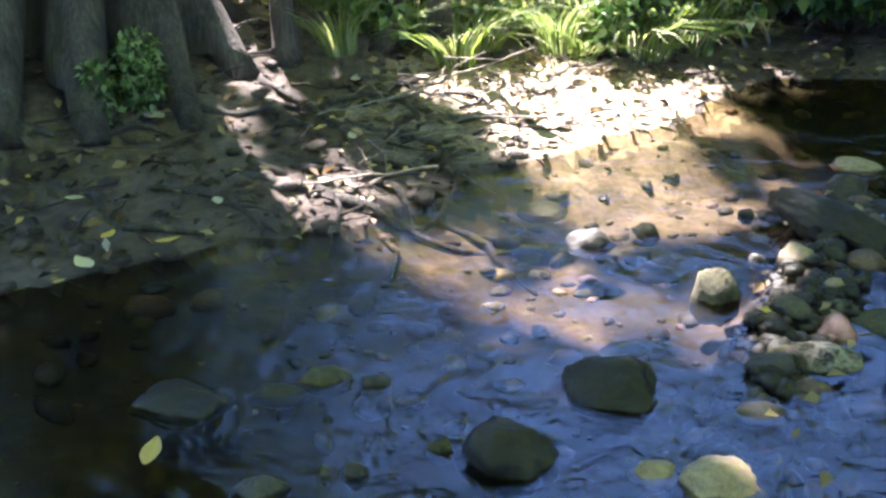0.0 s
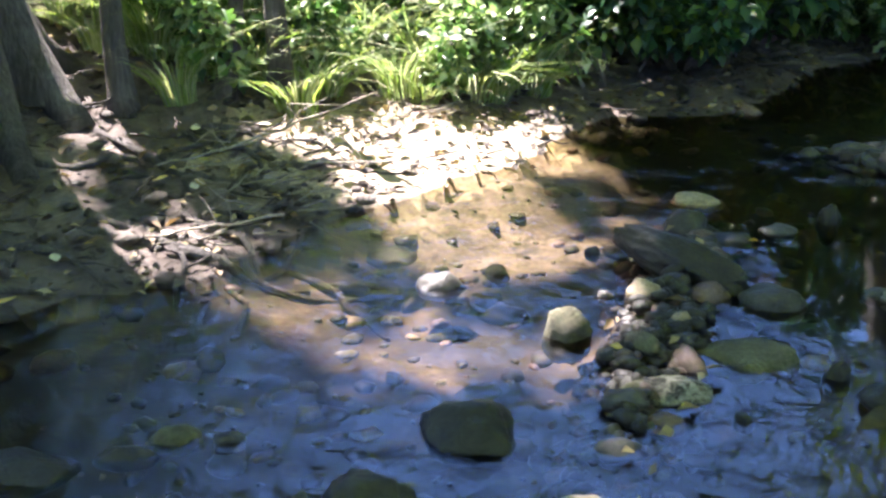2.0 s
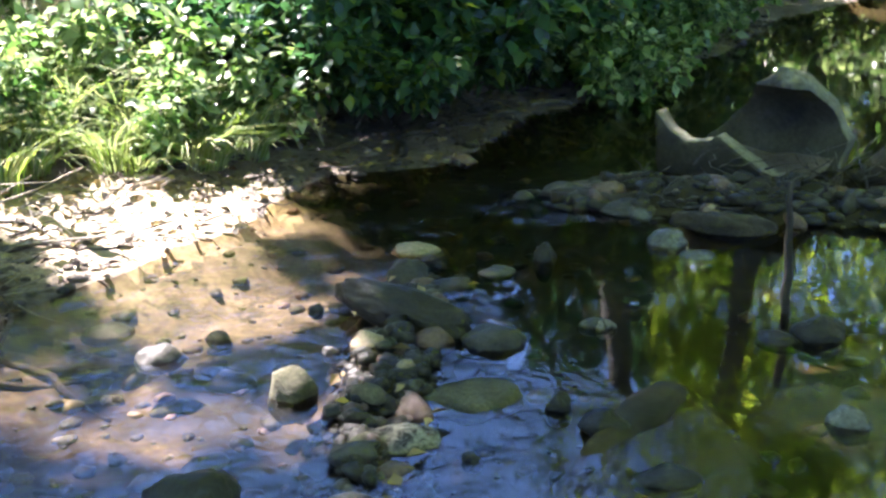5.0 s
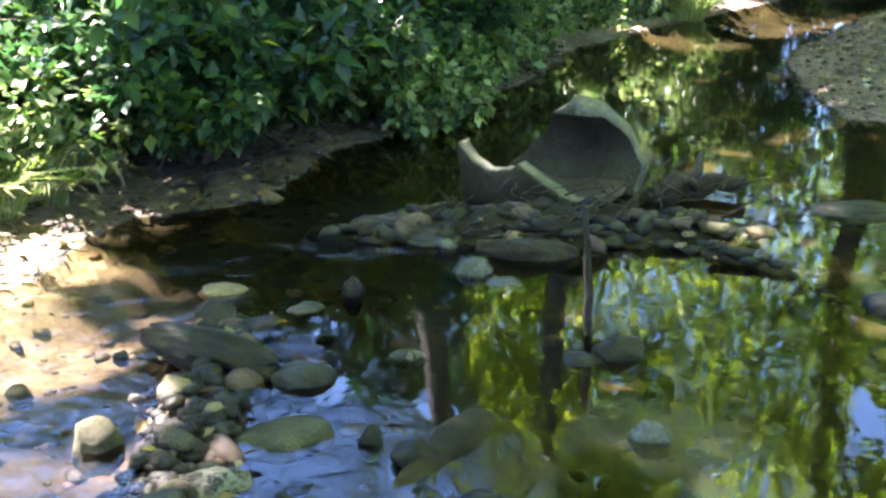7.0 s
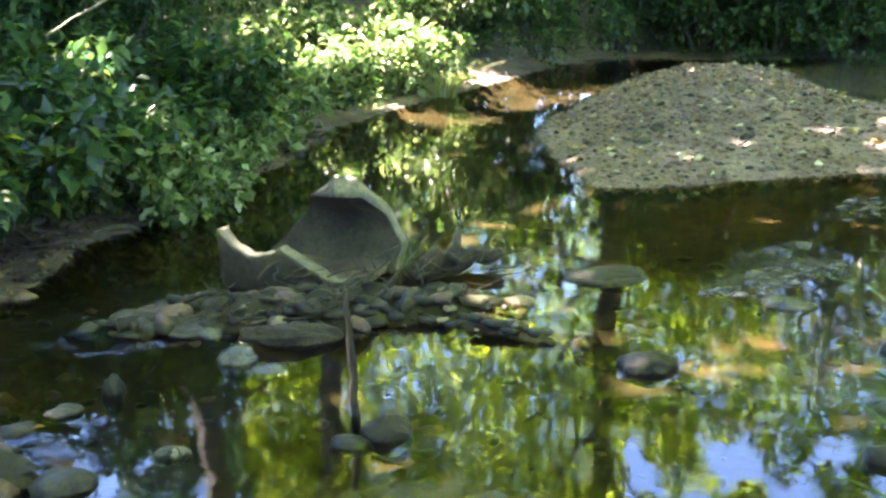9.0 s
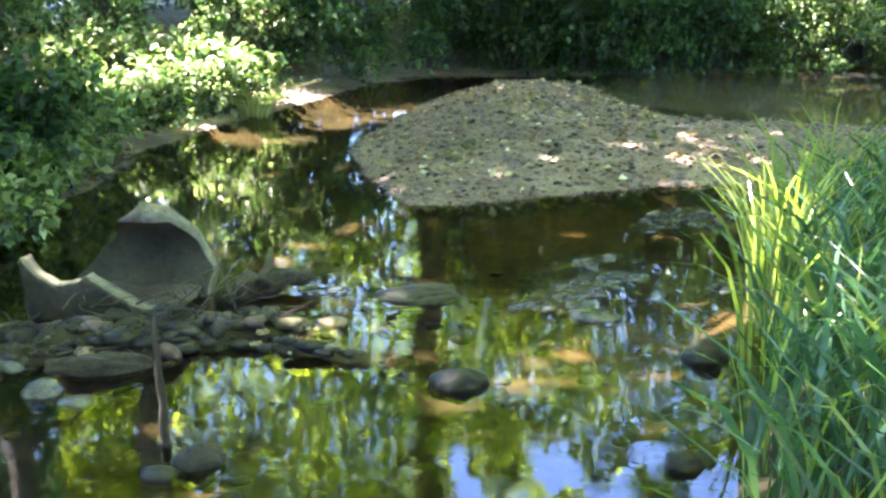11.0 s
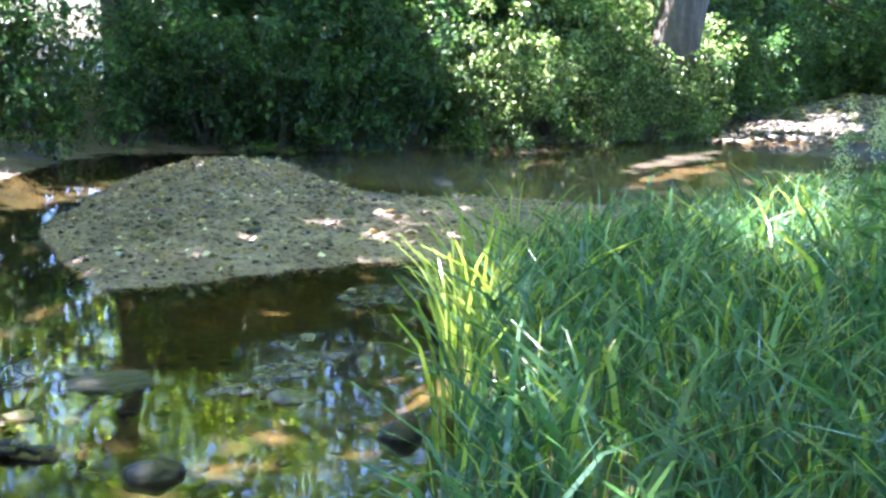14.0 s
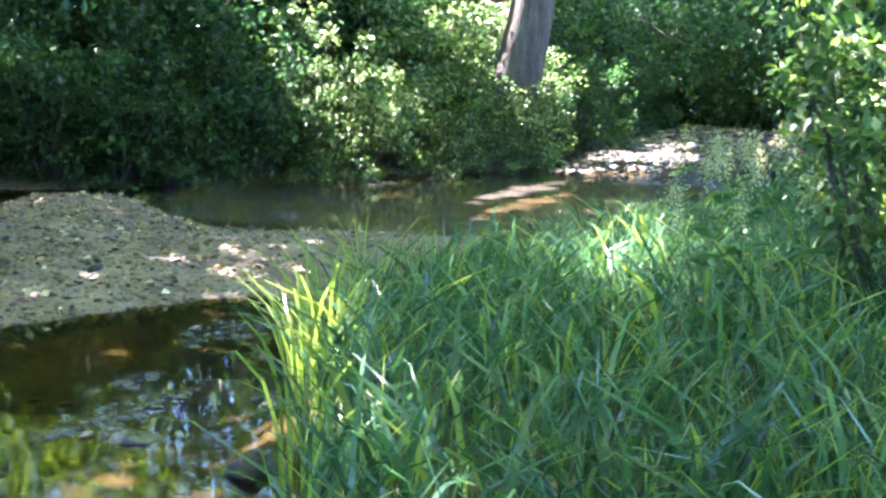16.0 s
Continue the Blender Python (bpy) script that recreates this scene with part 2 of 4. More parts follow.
# low heaps of stones in the stream: middle, half length, half width, turn, height
SHOALS = [(0.78, 3.15, 0.95, 0.17, 68, -0.012), (2.40, 4.22, 0.95, 0.32, -28, 0.03), (2.83, 3.57, 0.42, 0.08, -70, 0.006), (1.3, 2.7, 0.35, 0.1, 40, 0.0)]


def signed(poly, x, y):
    """Distance to the outline of a polygon, positive inside."""
    d, inside = np.full(x.shape, 1e9), np.zeros(x.shape, bool)
    for (ax, ay), (bx, by) in zip(poly, np.roll(poly, -1, 0)):
        ex, ey = bx - ax, by - ay
        t = np.clip(((x - ax) * ex + (y - ay) * ey) / (ex * ex + ey * ey), 0, 1)
        d = np.minimum(d, np.hypot(x - ax - t * ex, y - ay - t * ey))
        cross = ((ay > y) != (by > y)) & (x < ex * (y - ay) / (ey if ey else 1e-9) + ax)
        inside ^= cross
    return np.where(inside, d, -d)


def wobble(x, y, s, seed=0.0):
    return (np.sin(x * s * 1.7 + y * s * 0.9 + seed) + np.sin(x * s * -1.1 + y * s * 2.3 + 1.7 * seed) + np.sin(x * s * 3.7 - y * s * 3.1 + seed * 2.3) * 0.6
            + np.sin(x * s * 6.1 + y * s * 5.3 + seed) * 0.35) / 2.95


def ground_height(x, y):
    x, y = np.asarray(x, float), np.asarray(y, float)
    edge = 0.06 * wobble(x, y, 4.0, 1.0)
    near = np.maximum(np.abs(x - 5), np.abs(y - 4)) < 40
    edge = np.where(near, edge, 0)
    left, right, bar = signed(LEFT_BANK, x, y) + edge, signed(RIGHT_BANK, x, y) + edge, signed(BAR, x, y) + edge
    riffle = signed(RIFFLE, x, y) + edge
    shore = np.maximum(np.maximum(left, right), np.maximum(bar, riffle))
    bed = -0.03 - 0.09 * np.clip(-shore / 0.7, 0, 1) + 0.03 * wobble(x, y, 5.0, 4.0) + 0.012 * wobble(x, y, 17.0, 2.0)
    bed = np.minimum(bed, np.clip(shore * 0.4, -0.13, 0) - 0.004)
    lift = np.zeros(x.shape)
    for cx, cy, ax, ay, turn, top in SHOALS:
        c, s = math.cos(radians(turn)), math.sin(radians(turn))
        u, v = ((x - cx) * c + (y - cy) * s) / ax, (-(x - cx) * s + (y - cy) * c) / ay
        lift = np.maximum(lift, (top + 0.025 + 0.15) * np.exp(-(u * u + v * v) ** 2))
    bed = np.where(lift > 0.03, np.maximum(bed, lift - 0.15 + 0.03 * wobble(x, y, 9.0, 2.0) + 0.015 * wobble(x, y, 23.0, 1.0)), bed)
    fine = 0.016 * wobble(x, y, 13.0, 3.0) + 0.008 * wobble(x, y, 31.0, 5.0)
    h_left = np.clip(left, 0, 0.9) * 0.09 + np.clip(left - 0.9, 0, 1.6) * 0.40 + np.clip(left - 2.5, 0, 30) * 0.03 + fine * np.clip(left * 3, 0, 1.5)
    h_right = np.clip(right, 0, 0.4) * 0.22 + np.clip(right - 0.4, 0, 3) * 0.02 + np.clip(right - 5, 0, 30) * 0.05 + fine * 0.8
    h_bar = 0.19 * (1 - np.exp(-np.clip(bar, 0, 5) / 0.9)) + 0.4 * fine * np.clip(bar * 3, 0, 1)
    h_rif = 0.05 * np.clip(riffle * 3, 0, 1) + fine
    h = np.where(left > 0, h_left, np.where(right > 0, h_right, np.where(bar > 0, h_bar, np.where(riffle > 0, h_rif, bed))))
    return h, left, right, bar, riffle


def spaced(lo, hi, step, far):
    core = np.arange(lo, hi, step)
    grow, out = step, []
    while not out or out[-1] < far:
        grow *= 1.25
        out.append((out[-1] if out else 0) + grow)
    out = np.array(out)
    return np.concatenate([lo - out[::-1], core, core[-1] + out])


gx, gy = spaced(-2.6, 10.6, 0.045, 390), spaced(1.2, 9.6, 0.045, 390)
X, Y = np.meshgrid(gx, gy, indexing="ij")
H, L_, R_, B_, F_ = ground_height(X, Y)
ny = len(gy)
idx = np.arange(X.size).reshape(X.shape)
quads = np.stack([idx[:-1, :-1], idx[1:, :-1], idx[1:, 1:], idx[:-1, 1:]], -1).reshape(-1, 4)
ground_me = mesh_from("ground", np.stack([X, Y, H], -1).reshape(-1, 3), quads.tolist(), [BED, MUD, GRAVEL, SOIL, SILT_SUNNY, BED_DARK, SHORE_BED, BED_BROWN])
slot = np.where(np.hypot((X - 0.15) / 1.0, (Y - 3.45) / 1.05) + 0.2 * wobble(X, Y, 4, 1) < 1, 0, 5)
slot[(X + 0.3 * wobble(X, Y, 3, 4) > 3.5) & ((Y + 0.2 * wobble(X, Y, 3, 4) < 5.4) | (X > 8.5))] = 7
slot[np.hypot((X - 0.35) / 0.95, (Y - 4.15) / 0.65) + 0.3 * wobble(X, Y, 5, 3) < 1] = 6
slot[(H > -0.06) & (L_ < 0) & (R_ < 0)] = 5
slot[L_ > 0] = 1
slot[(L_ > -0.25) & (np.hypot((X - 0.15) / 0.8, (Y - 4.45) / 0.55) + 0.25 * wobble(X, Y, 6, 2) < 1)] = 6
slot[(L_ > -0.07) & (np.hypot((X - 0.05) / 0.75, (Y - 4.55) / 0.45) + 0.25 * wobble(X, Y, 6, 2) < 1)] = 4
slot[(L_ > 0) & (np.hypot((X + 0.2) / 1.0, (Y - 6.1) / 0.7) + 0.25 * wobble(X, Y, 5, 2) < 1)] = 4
slot[L_ > 3.5] = 3
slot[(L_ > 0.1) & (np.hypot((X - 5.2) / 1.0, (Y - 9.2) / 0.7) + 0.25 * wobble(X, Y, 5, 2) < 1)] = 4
slot[B_ > -0.03] = 2
slot[F_ > 0] = 2
slot[R_ > 0] = 3
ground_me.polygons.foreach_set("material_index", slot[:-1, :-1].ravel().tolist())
tagged(new("ground", ground_me), "dark muddy banks, gravel bar and brown stream bed", "ground", kind="structure")


def height_at(x, y):
    return float(ground_height(np.array([x]), np.array([y]))[0][0])


# ---- the water ----
wx, wy = spaced(-2.6, 10.6, 0.06, 60), spaced(1.0, 9.6, 0.06, 60)
WX, WY = np.meshgrid(wx, wy, indexing="ij")
wz = (0.0007 * wobble(WX, WY, 5.0, 2.0) + 0.0003 * wobble(WX, WY, 17.0, 6.0)) * np.where(WX < 1.3, 2.2, 1.0)
widx = np.arange(WX.size).reshape(WX.shape)
wet = (ground_height(WX, WY)[0] < 0.03)
wq = np.stack([widx[:-1, :-1], widx[1:, :-1], widx[1:, 1:], widx[:-1, 1:]], -1)
keep = wet[:-1, :-1] | wet[1:, :-1] | wet[1:, 1:] | wet[:-1, 1:]
water_me = mesh_from("water", np.stack([WX, WY, wz], -1).reshape(-1, 3), wq[keep].tolist(), [WATER, WATER_FAST, WATER_SILTY])
fast = (WX + 0.3 * wobble(WX, WY, 3.0, 5.0) < 1.15) & (WY < 4.6) | (WX > 13.5) | (np.hypot((WX - 1.62) / 1.4, (WY - 4.6) / 1.3) < 0.3 + 0.1 * wobble(WX, WY, 5.0))
for cx, cy, ax, ay in ((5.6, 4.0, 0.4, 0.25), (4.15, 3.45, 0.55, 0.14), (4.5, 3.75, 0.22, 0.09), (4.7, 3.05, 0.2, 0.1), (1.75, 2.5, 0.25, 0.2), (1.2, 2.5, 0.3, 0.3)):
    fast |= np.hypot((WX - cx) / ax, (WY - cy) / ay) + 0.35 * wobble(WX, WY, 7.0) < 0.9
water_me.polygons.foreach_set("material_index", np.where(fast, 1, np.where((WX > 8.9) & (WY < 8.5), 2, 0))[:-1, :-1][keep].tolist())
tagged(new("water", water_me), "clear shallow rippled stream water", "water", kind="structure")


# ---- stones ----
def stone_shape(name, w, d, h, mat, seed, cuts=3, rough=0.22):
    bm = bmesh.new()
    bmesh.ops.create_icosphere(bm, subdivisions=cuts, radius=1.0)
    r = random.Random(seed)
    off = Vector((r.uniform(0, 50), r.uniform(0, 50), r.uniform(0, 50)))
    flats = [(Vector((r.gauss(0, 1), r.gauss(0, 1), r.gauss(0.3, 0.8))).normalized(), r.uniform(0.62, 0.85)) for _ in range(6)]
    for v in bm.verts:
        n = v.co.normalized()
        p = n.copy()
        for axis, lim in flats:
            over = p.dot(axis) - lim
            if over > 0:
                p -= axis * over * 0.55
        p *= 1 + rough * noise.noise(n * 1.6 + off) + rough * 0.35 * noise.noise(n * 5 + off) + 0.03 * noise.noise(n * 13 + off)
        v.co = (p.x * w / 2, p.y * d / 2, p.z * h * (1.0 if p.z > 0 else 0.8))
    me = bpy.data.meshes.new(name)
    bm.to_mesh(me)
    bm.free()
    me.materials.append(mat)
    me.polygons.foreach_set("use_smooth", [True] * len(me.polygons))
    return me


STONE_WORDS = {"dark": "dark wet rounded stone standing in the stream", "grey": "grey angular stone in the shallow water",
               "wet": "glossy wet grey stone in the stream", "tan": "smooth tan stone lying in the stream",
               "pale": "pale crusted stone at the water's edge", "moss": "moss-covered brown stone in the stream",
               "red": "small reddish stone among wet gravel"}
# x, y, width, depth, height over water, turn, kind
STONES = []
STONES += [
    (0.19, 2.56, 0.23, 0.18, 0.07, -4, "dark"),
    (-0.04, 2.27, 0.21, 0.16, 0.07, 1, "dark"),
    (0.39, 2.20, 0.17, 0.13, 0.05, -10, "tan"),
    (0.26, 2.23, 0.10, 0.08, 0.02, -7, "tan"),
    (0.49, 3.06, 0.13, 0.10, 0.08, -9, "moss"),
    (0.73, 3.25, 0.11, 0.08, 0.04, -13, "tan"),
    (0.93, 2.92, 0.25, 0.19, 0.04, -16, "moss"),
    (0.69, 2.74, 0.20, 0.14, 0.03, -14, "pale"),
    (1.09, 3.24, 0.20, 0.15, 0.05, -17, "grey"),
    (1.08, 4.08, 0.18, 0.14, 0.02, -14, "tan"),
    (0.98, 3.81, 0.14, 0.11, 0.07, -13, "grey"),
    (1.10, 3.71, 0.16, 0.12, 0.03, -15, "dark"),
]
STONES += [
    (1.27, 3.78, 0.13, 0.10, 0.02, -17, "grey"),
    (1.46, 3.86, 0.08, 0.06, 0.06, -20, "dark"),
    (1.92, 3.88, 0.14, 0.10, 0.05, -25, "wet"),
    (1.94, 4.28, 0.22, 0.17, 0.02, -24, "grey"),
    (1.94, 4.56, 0.24, 0.18, 0.02, -22, "dark"),
    (1.98, 3.02, 0.17, 0.13, 0.06, -32, "dark"),
    (1.87, 3.02, 0.14, 0.11, 0.02, -31, "dark"),
    (1.77, 2.51, 0.11, 0.08, 0.05, -34, "wet"),
    (1.18, 2.64, 0.11, 0.09, 0.04, -23, "dark"),
    (1.23, 2.38, 0.16, 0.12, 0.03, -26, "dark"),
    (1.43, 3.25, 0.07, 0.05, 0.03, -23, "pale"),
    (1.12, 2.79, 0.07, 0.05, 0.05, -20, "dark"),
]
STONES += [
    (0.63, 3.30, 0.05, 0.04, 0.02, -9, "grey"),
    (3.00, 2.99, 0.21, 0.16, 0.06, -44, "dark"),
    (3.60, 3.90, 0.35, 0.26, 0.03, -41, "dark"),
    (3.92, 3.18, 0.21, 0.15, 0.04, -50, "wet"),
    (2.98, 2.03, 0.12, 0.09, 0.05, -54, "dark"),
    (-0.47, 2.57, 0.12, 0.09, 0.03, 10, "moss"),
    (-0.57, 2.50, 0.14, 0.07, 0.01, 13, "dark"),
    (-0.78, 2.45, 0.21, 0.16, 0.03, 18, "dark"),
    (-0.53, 2.12, 0.11, 0.08, 0.03, 14, "grey"),
    (0.04, 3.63, 0.16, 0.12, 0.02, -1, "moss"),
    (0.17, 3.40, 0.14, 0.10, 0.04, -3, "grey"),
    (0.34, 3.48, 0.07, 0.05, 0.03, -6, "moss"),
]
STONES += [
    (0.65, 3.63, 0.05, 0.04, 0.02, -10, "grey"),
    (0.78, 3.04, 0.09, 0.07, 0.03, -14, "dark"),
    (0.52, 2.48, 0.13, 0.07, 0.01, -12, "grey"),
    (-0.18, 2.29, 0.06, 0.04, 0.03, 4, "moss"),
    (-0.35, 2.19, 0.06, 0.05, 0.03, 9, "grey"),
    (-0.41, 2.18, 0.03, 0.03, 0.01, 10, "moss"),
    (0.78, 3.07, 0.09, 0.07, 0.01, -13, "dark"),
    (0.92, 3.29, 0.13, 0.10, 0.04, -14, "red"),
    (1.41, 3.28, 0.10, 0.07, 0.01, -21, "grey"),
    (1.45, 3.84, 0.07, 0.05, 0.07, -19, "dark"),
    (1.96, 3.73, 0.15, 0.11, 0.02, -26, "wet"),
    (1.92, 3.89, 0.14, 0.10, 0.06, -25, "wet"),
]
STONES += [
    (3.81, 2.56, 0.16, 0.12, 0.08, -54, "dark"),
    (3.03, 2.04, 0.15, 0.11, 0.03, -54, "dark"),
    (3.63, 3.90, 0.35, 0.26, 0.04, -41, "dark"),
    (-0.35, 2.56, 0.08, 0.06, 0.03, 8, "grey"),
    (0.77, 2.88, 0.06, 0.05, 0.03, -13, "red"),
    (0.68, 3.01, 0.06, 0.04, 0.03, -11, "red"),
    (0.83, 2.59, 0.05, 0.04, 0.02, -18, "dark"),
    (0.57, 2.92, 0.07, 0.05, 0.03, -11, "red"),
    (0.65, 2.59, 0.09, 0.07, 0.02, -14, "red"),
]
for i, (x, y, w, d, h, turn, kind) in enumerate(STONES):
    me = stone_shape("stone", w * 1.04, d * 1.1, max(h, 0.025) * 1.15, STONE[kind], i * 7 + 3, 4 if w > 0.16 else 3)
    ob = new("stone", me)
    ob.matrix_basis = pose(x, y, max(-0.012, height_at(x, y) * 0.6), 0, 0, turn + (i * 37 % 30 - 15))
    tagged(ob, STONE_WORDS[kind], "stone", "stones in the stream")

# the long slab that lies across the riffle
slab = new("slab", stone_shape("slab", 0.50, 0.14, 0.075, STONE["dark"], 91, 5, 0.2))
slab.matrix_basis = pose(0.88, 3.46, 0.03, 4, 6, -46)
tagged(slab, "long dark wet slab of stone lying across the riffle", "stone")


# ---- soft things made of many small faces ----
def leaf_mesh(name, pos, direct, size, mats, width=0.5, pick=None, seed=1, fine=False):
    """Folded pointed leaves, two triangles each (four if fine), at pos, along direct (unit rows), of the given lengths."""
    g = np.random.default_rng(seed)
    n = len(pos)
    d = direct / np.linalg.norm(direct, axis=1, keepdims=True)
    side = np.cross(d, g.normal(size=(n, 3)) * 0.45 + np.array([0, 0, 1.0]))
    side /= np.linalg.norm(side, axis=1, keepdims=True) + 1e-9
    up = np.cross(side, d)
    s = size[:, None]
    wd = (width * (0.85 + 0.3 * g.random(n)))[:, None]
    droop = (0.05 + 0.2 * g.random(n))[:, None]
    base, tip = pos, pos + d * s - up * s * droop
    mid = pos + d * s * 0.5
    l, r = mid + side * s * wd * 0.5 + up * s * 0.1, mid - side * s * wd * 0.5 + up * s * 0.1
    if fine:
        verts = np.stack([base, l, tip, r, mid], 1).reshape(-1, 3)
        k = np.arange(n)[:, None] * 5
        faces = np.stack([k + [0, 4, 1], k + [1, 4, 2], k + [0, 3, 4], k + [3, 2, 4]], 1).reshape(-1, 3)
    else:
        verts = np.stack([base, l, tip, r], 1).reshape(-1, 3)
        k = np.arange(n)[:, None] * 4
        faces = np.stack([k + [0, 2, 1], k + [0, 3, 2]], 1).reshape(-1, 3)
    me = bpy.data.meshes.new(name)
    me.vertices.add(len(verts))
    me.vertices.foreach_set("co", verts.ravel())
    me.loops.add(faces.size)
    me.loops.foreach_set("vertex_index", faces.ravel().astype(np.int32))
    me.polygons.add(len(faces))
    me.polygons.foreach_set("loop_start", np.arange(0, faces.size, 3, dtype=np.int32))
    for m in mats:
        me.materials.append(m)
    if pick is not None:
        me.polygons.foreach_set("material_index", np.repeat(pick, 4 if fine else 2).astype(np.int32))
    me.update(calc_edges=True)
    me.validate()
    return me


def tube(path, radii, sides=7):
    """Verts and faces of a tapered round stem along a path of points."""
    verts, faces = [], []
    pts = [Vector(p) for p in path]
    for i, p in enumerate(pts):
        t = (pts[min(i + 1, len(pts) - 1)] - pts[max(i - 1, 0)]).normalized()
        a = t.orthogonal().normalized() if abs(t.z) > 0.95 else t.cross(Vector((0, 0, 1))).normalized()
        b = t.cross(a)
        for k in range(sides):
            q = 2 * math.pi * k / sides
            verts.append(p + (a * math.cos(q) + b * math.sin(q)) * radii[i])
        if i:
            o = (i - 1) * sides
            faces += [(o + k, o + (k + 1) % sides, o + sides + (k + 1) % sides, o + sides + k) for k in range(sides)]
    n = len(verts)
    faces += [tuple(range(sides))[::-1], tuple(range(n - sides, n))]
    return verts, faces


def joined_tubes(name, stems, mat, sides=6):
    verts, faces = [], []
    for path, radii in stems:
        v, f = tube(path, radii, sides)
        o = len(verts)
        verts += v
        faces += [tuple(i + o for i in q) for q in f]
    return mesh_from(name, verts, faces, mat)


def crooked(r, a, b, n, jitter):
    a, b = Vector(a), Vector(b)
    return [a.lerp(b, i / (n - 1)) + Vector((r.gauss(0, jitter), r.gauss(0, jitter), r.gauss(0, jitter))) * (1 if 0 < i < n - 1 else 0) for i in range(n)]


def shrub_meshes(seed, height, spread, leaves, size, mats, weights, clumps=26, stems=7):
    """A shrub round its foot: crooked stems, and leaves in clumps along and round them."""
    r, g = random.Random(seed), np.random.default_rng(seed)
    paths, centres = [], []
    for i in range(stems):
        q = r.uniform(0, 6.28)
        top = (math.cos(q) * spread * r.uniform(0.3, 0.9), math.sin(q) * spread * r.uniform(0.3, 0.9), height * r.uniform(0.6, 1.0))
        path = crooked(r, (math.cos(q) * 0.05, math.sin(q) * 0.05, -0.05), top, 6, 0.04 * spread)
        paths.append((path, [0.014 * (1 - 0.8 * k / 5) * (0.6 + height * 0.5) for k in range(6)]))
        centres += [path[k] for k in (2, 3, 4, 5)]
    while len(centres) < clumps:
        q, rad = r.uniform(0, 6.28), spread * math.sqrt(r.random())
        centres.append(Vector((math.cos(q) * rad, math.sin(q) * rad, height * r.uniform(0.05, 1.0) * (1 - 0.3 * rad / spread))))
    c = np.array([tuple(v) for v in centres])
    which = g.integers(0, len(c), leaves)
    rad = spread * (0.16 + 0.16 * g.random(len(c)))
    off = g.normal(size=(leaves, 3))
    off /= np.linalg.norm(off, axis=1, keepdims=True)
    off *= (rad[which] * g.random(leaves) ** 0.4)[:, None]
    off[:, 2] *= 0.7
    pos = c[which] + off
    pos[:, 2] = np.abs(pos[:, 2])
    direct = off / (np.abs(off).max() + 1e-6) + g.normal(size=(leaves, 3)) * 0.5 + np.array([0, 0, -0.15])
    ln = size * (0.6 + 0.8 * g.random(leaves))
    pick = g.choice(len(mats), leaves, p=weights)
    return joined_tubes("stem", paths, BARK), leaf_mesh("foliage", pos, direct, ln, mats, 0.6, pick, seed, height < 1)


def shrub(name, label, meshes, group=""):
    ob = new(name)
    tagged(ob, label, "shrub", group)
    part("stem", meshes[0], ob)
    part("foliage", meshes[1], ob)
    return ob


def place_all(first, rows):
    for k, (x, y, s, turn, dz) in enumerate(rows):
        m = pose(x, y, height_at(x, y) + dz, 0, 0, turn)
        ob = first if k == 0 else copy_thing(first, m)
        ob.matrix_basis = m @ Matrix.Diagonal((s, s, s, 1))


# dense growth along the far bank, hanging over the water
far_words = "dense dark green leafy shrub of the far bank and unseen shade thicket"
deep = [shrub("shrub", far_words, shrub_meshes(s, 2.3, 1.2, 5000, 0.085, [LEAF_DEEP, LEAF], [0.65, 0.35], 70, 9), "far bank shrubs") for s in (11, 12)]
bright = shrub("shrub", "leafy green shrub with pale sunlit foliage", shrub_meshes(21, 2.2, 1.1, 4800, 0.08, [LEAF, LEAF_PALE_SUN], [0.6, 0.4], 56, 9), "far bank shrubs")
r = random.Random(5)


def along(poly, first, last, step, inset):
    """Points every step metres along a stretch of an outline, moved inwards."""
    out, carry = [], 0.0
    for (ax, ay), (bx, by) in zip(poly[first:last], poly[first + 1:last + 1]):
        ln_ = math.hypot(bx - ax, by - ay)
        t = carry
        while t < ln_:
            out.append((ax + (bx - ax) * t / ln_ - (by - ay) / ln_ * inset, ay + (by - ay) * t / ln_ + (bx - ax) / ln_ * inset))
            t += step
        carry = t - ln_
    return out


rows = [[], [], []]
for ring, (inset, step, size, lift) in enumerate([(0.38, 0.72, 0.6, -0.1), (1.2, 1.0, 0.9, -0.1), (2.4, 1.4, 1.1, 0.0), (4.2, 2.0, 1.3, 0.1)]):
    for i, (x, y) in enumerate(along(LEFT_BANK, 19, 30, step, inset)):
        if x > 32 or (0.46 < x / y < 0.80 and y < 10.6) or (0.4 < x / y < 0.95 and ring == 3):
            continue
        k = (i + ring * 2) % 5
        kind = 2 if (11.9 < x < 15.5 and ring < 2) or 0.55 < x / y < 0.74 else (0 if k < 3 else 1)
        rows[kind].append((x + r.uniform(-0.2, 0.2), y + r.uniform(-0.2, 0.2), r.uniform(0.85, 1.2) * (size if x > 10.5 else 0.55 + 0.25 * size), r.uniform(0, 360), lift))
for x, y, size in [(2.3, 7.9, 0.6), (1.3, 7.8, 0.6), (0.3, 7.6, 0.6), (-0.8, 7.6, 0.5), (-1.8, 7.6, 0.55), (-3.0, 7.4, 1.3), (3.3, 9.0, 0.7), (2.4, 9.4, 0.7), (1.2, 9.4, 0.7), (0.0, 9.2, 0.7), (-1.6, 9.0, 1.3), (-4.4, 7.4, 1.5)]:
    rows[0].append((x, y, size, r.uniform(0, 360), 0.0))
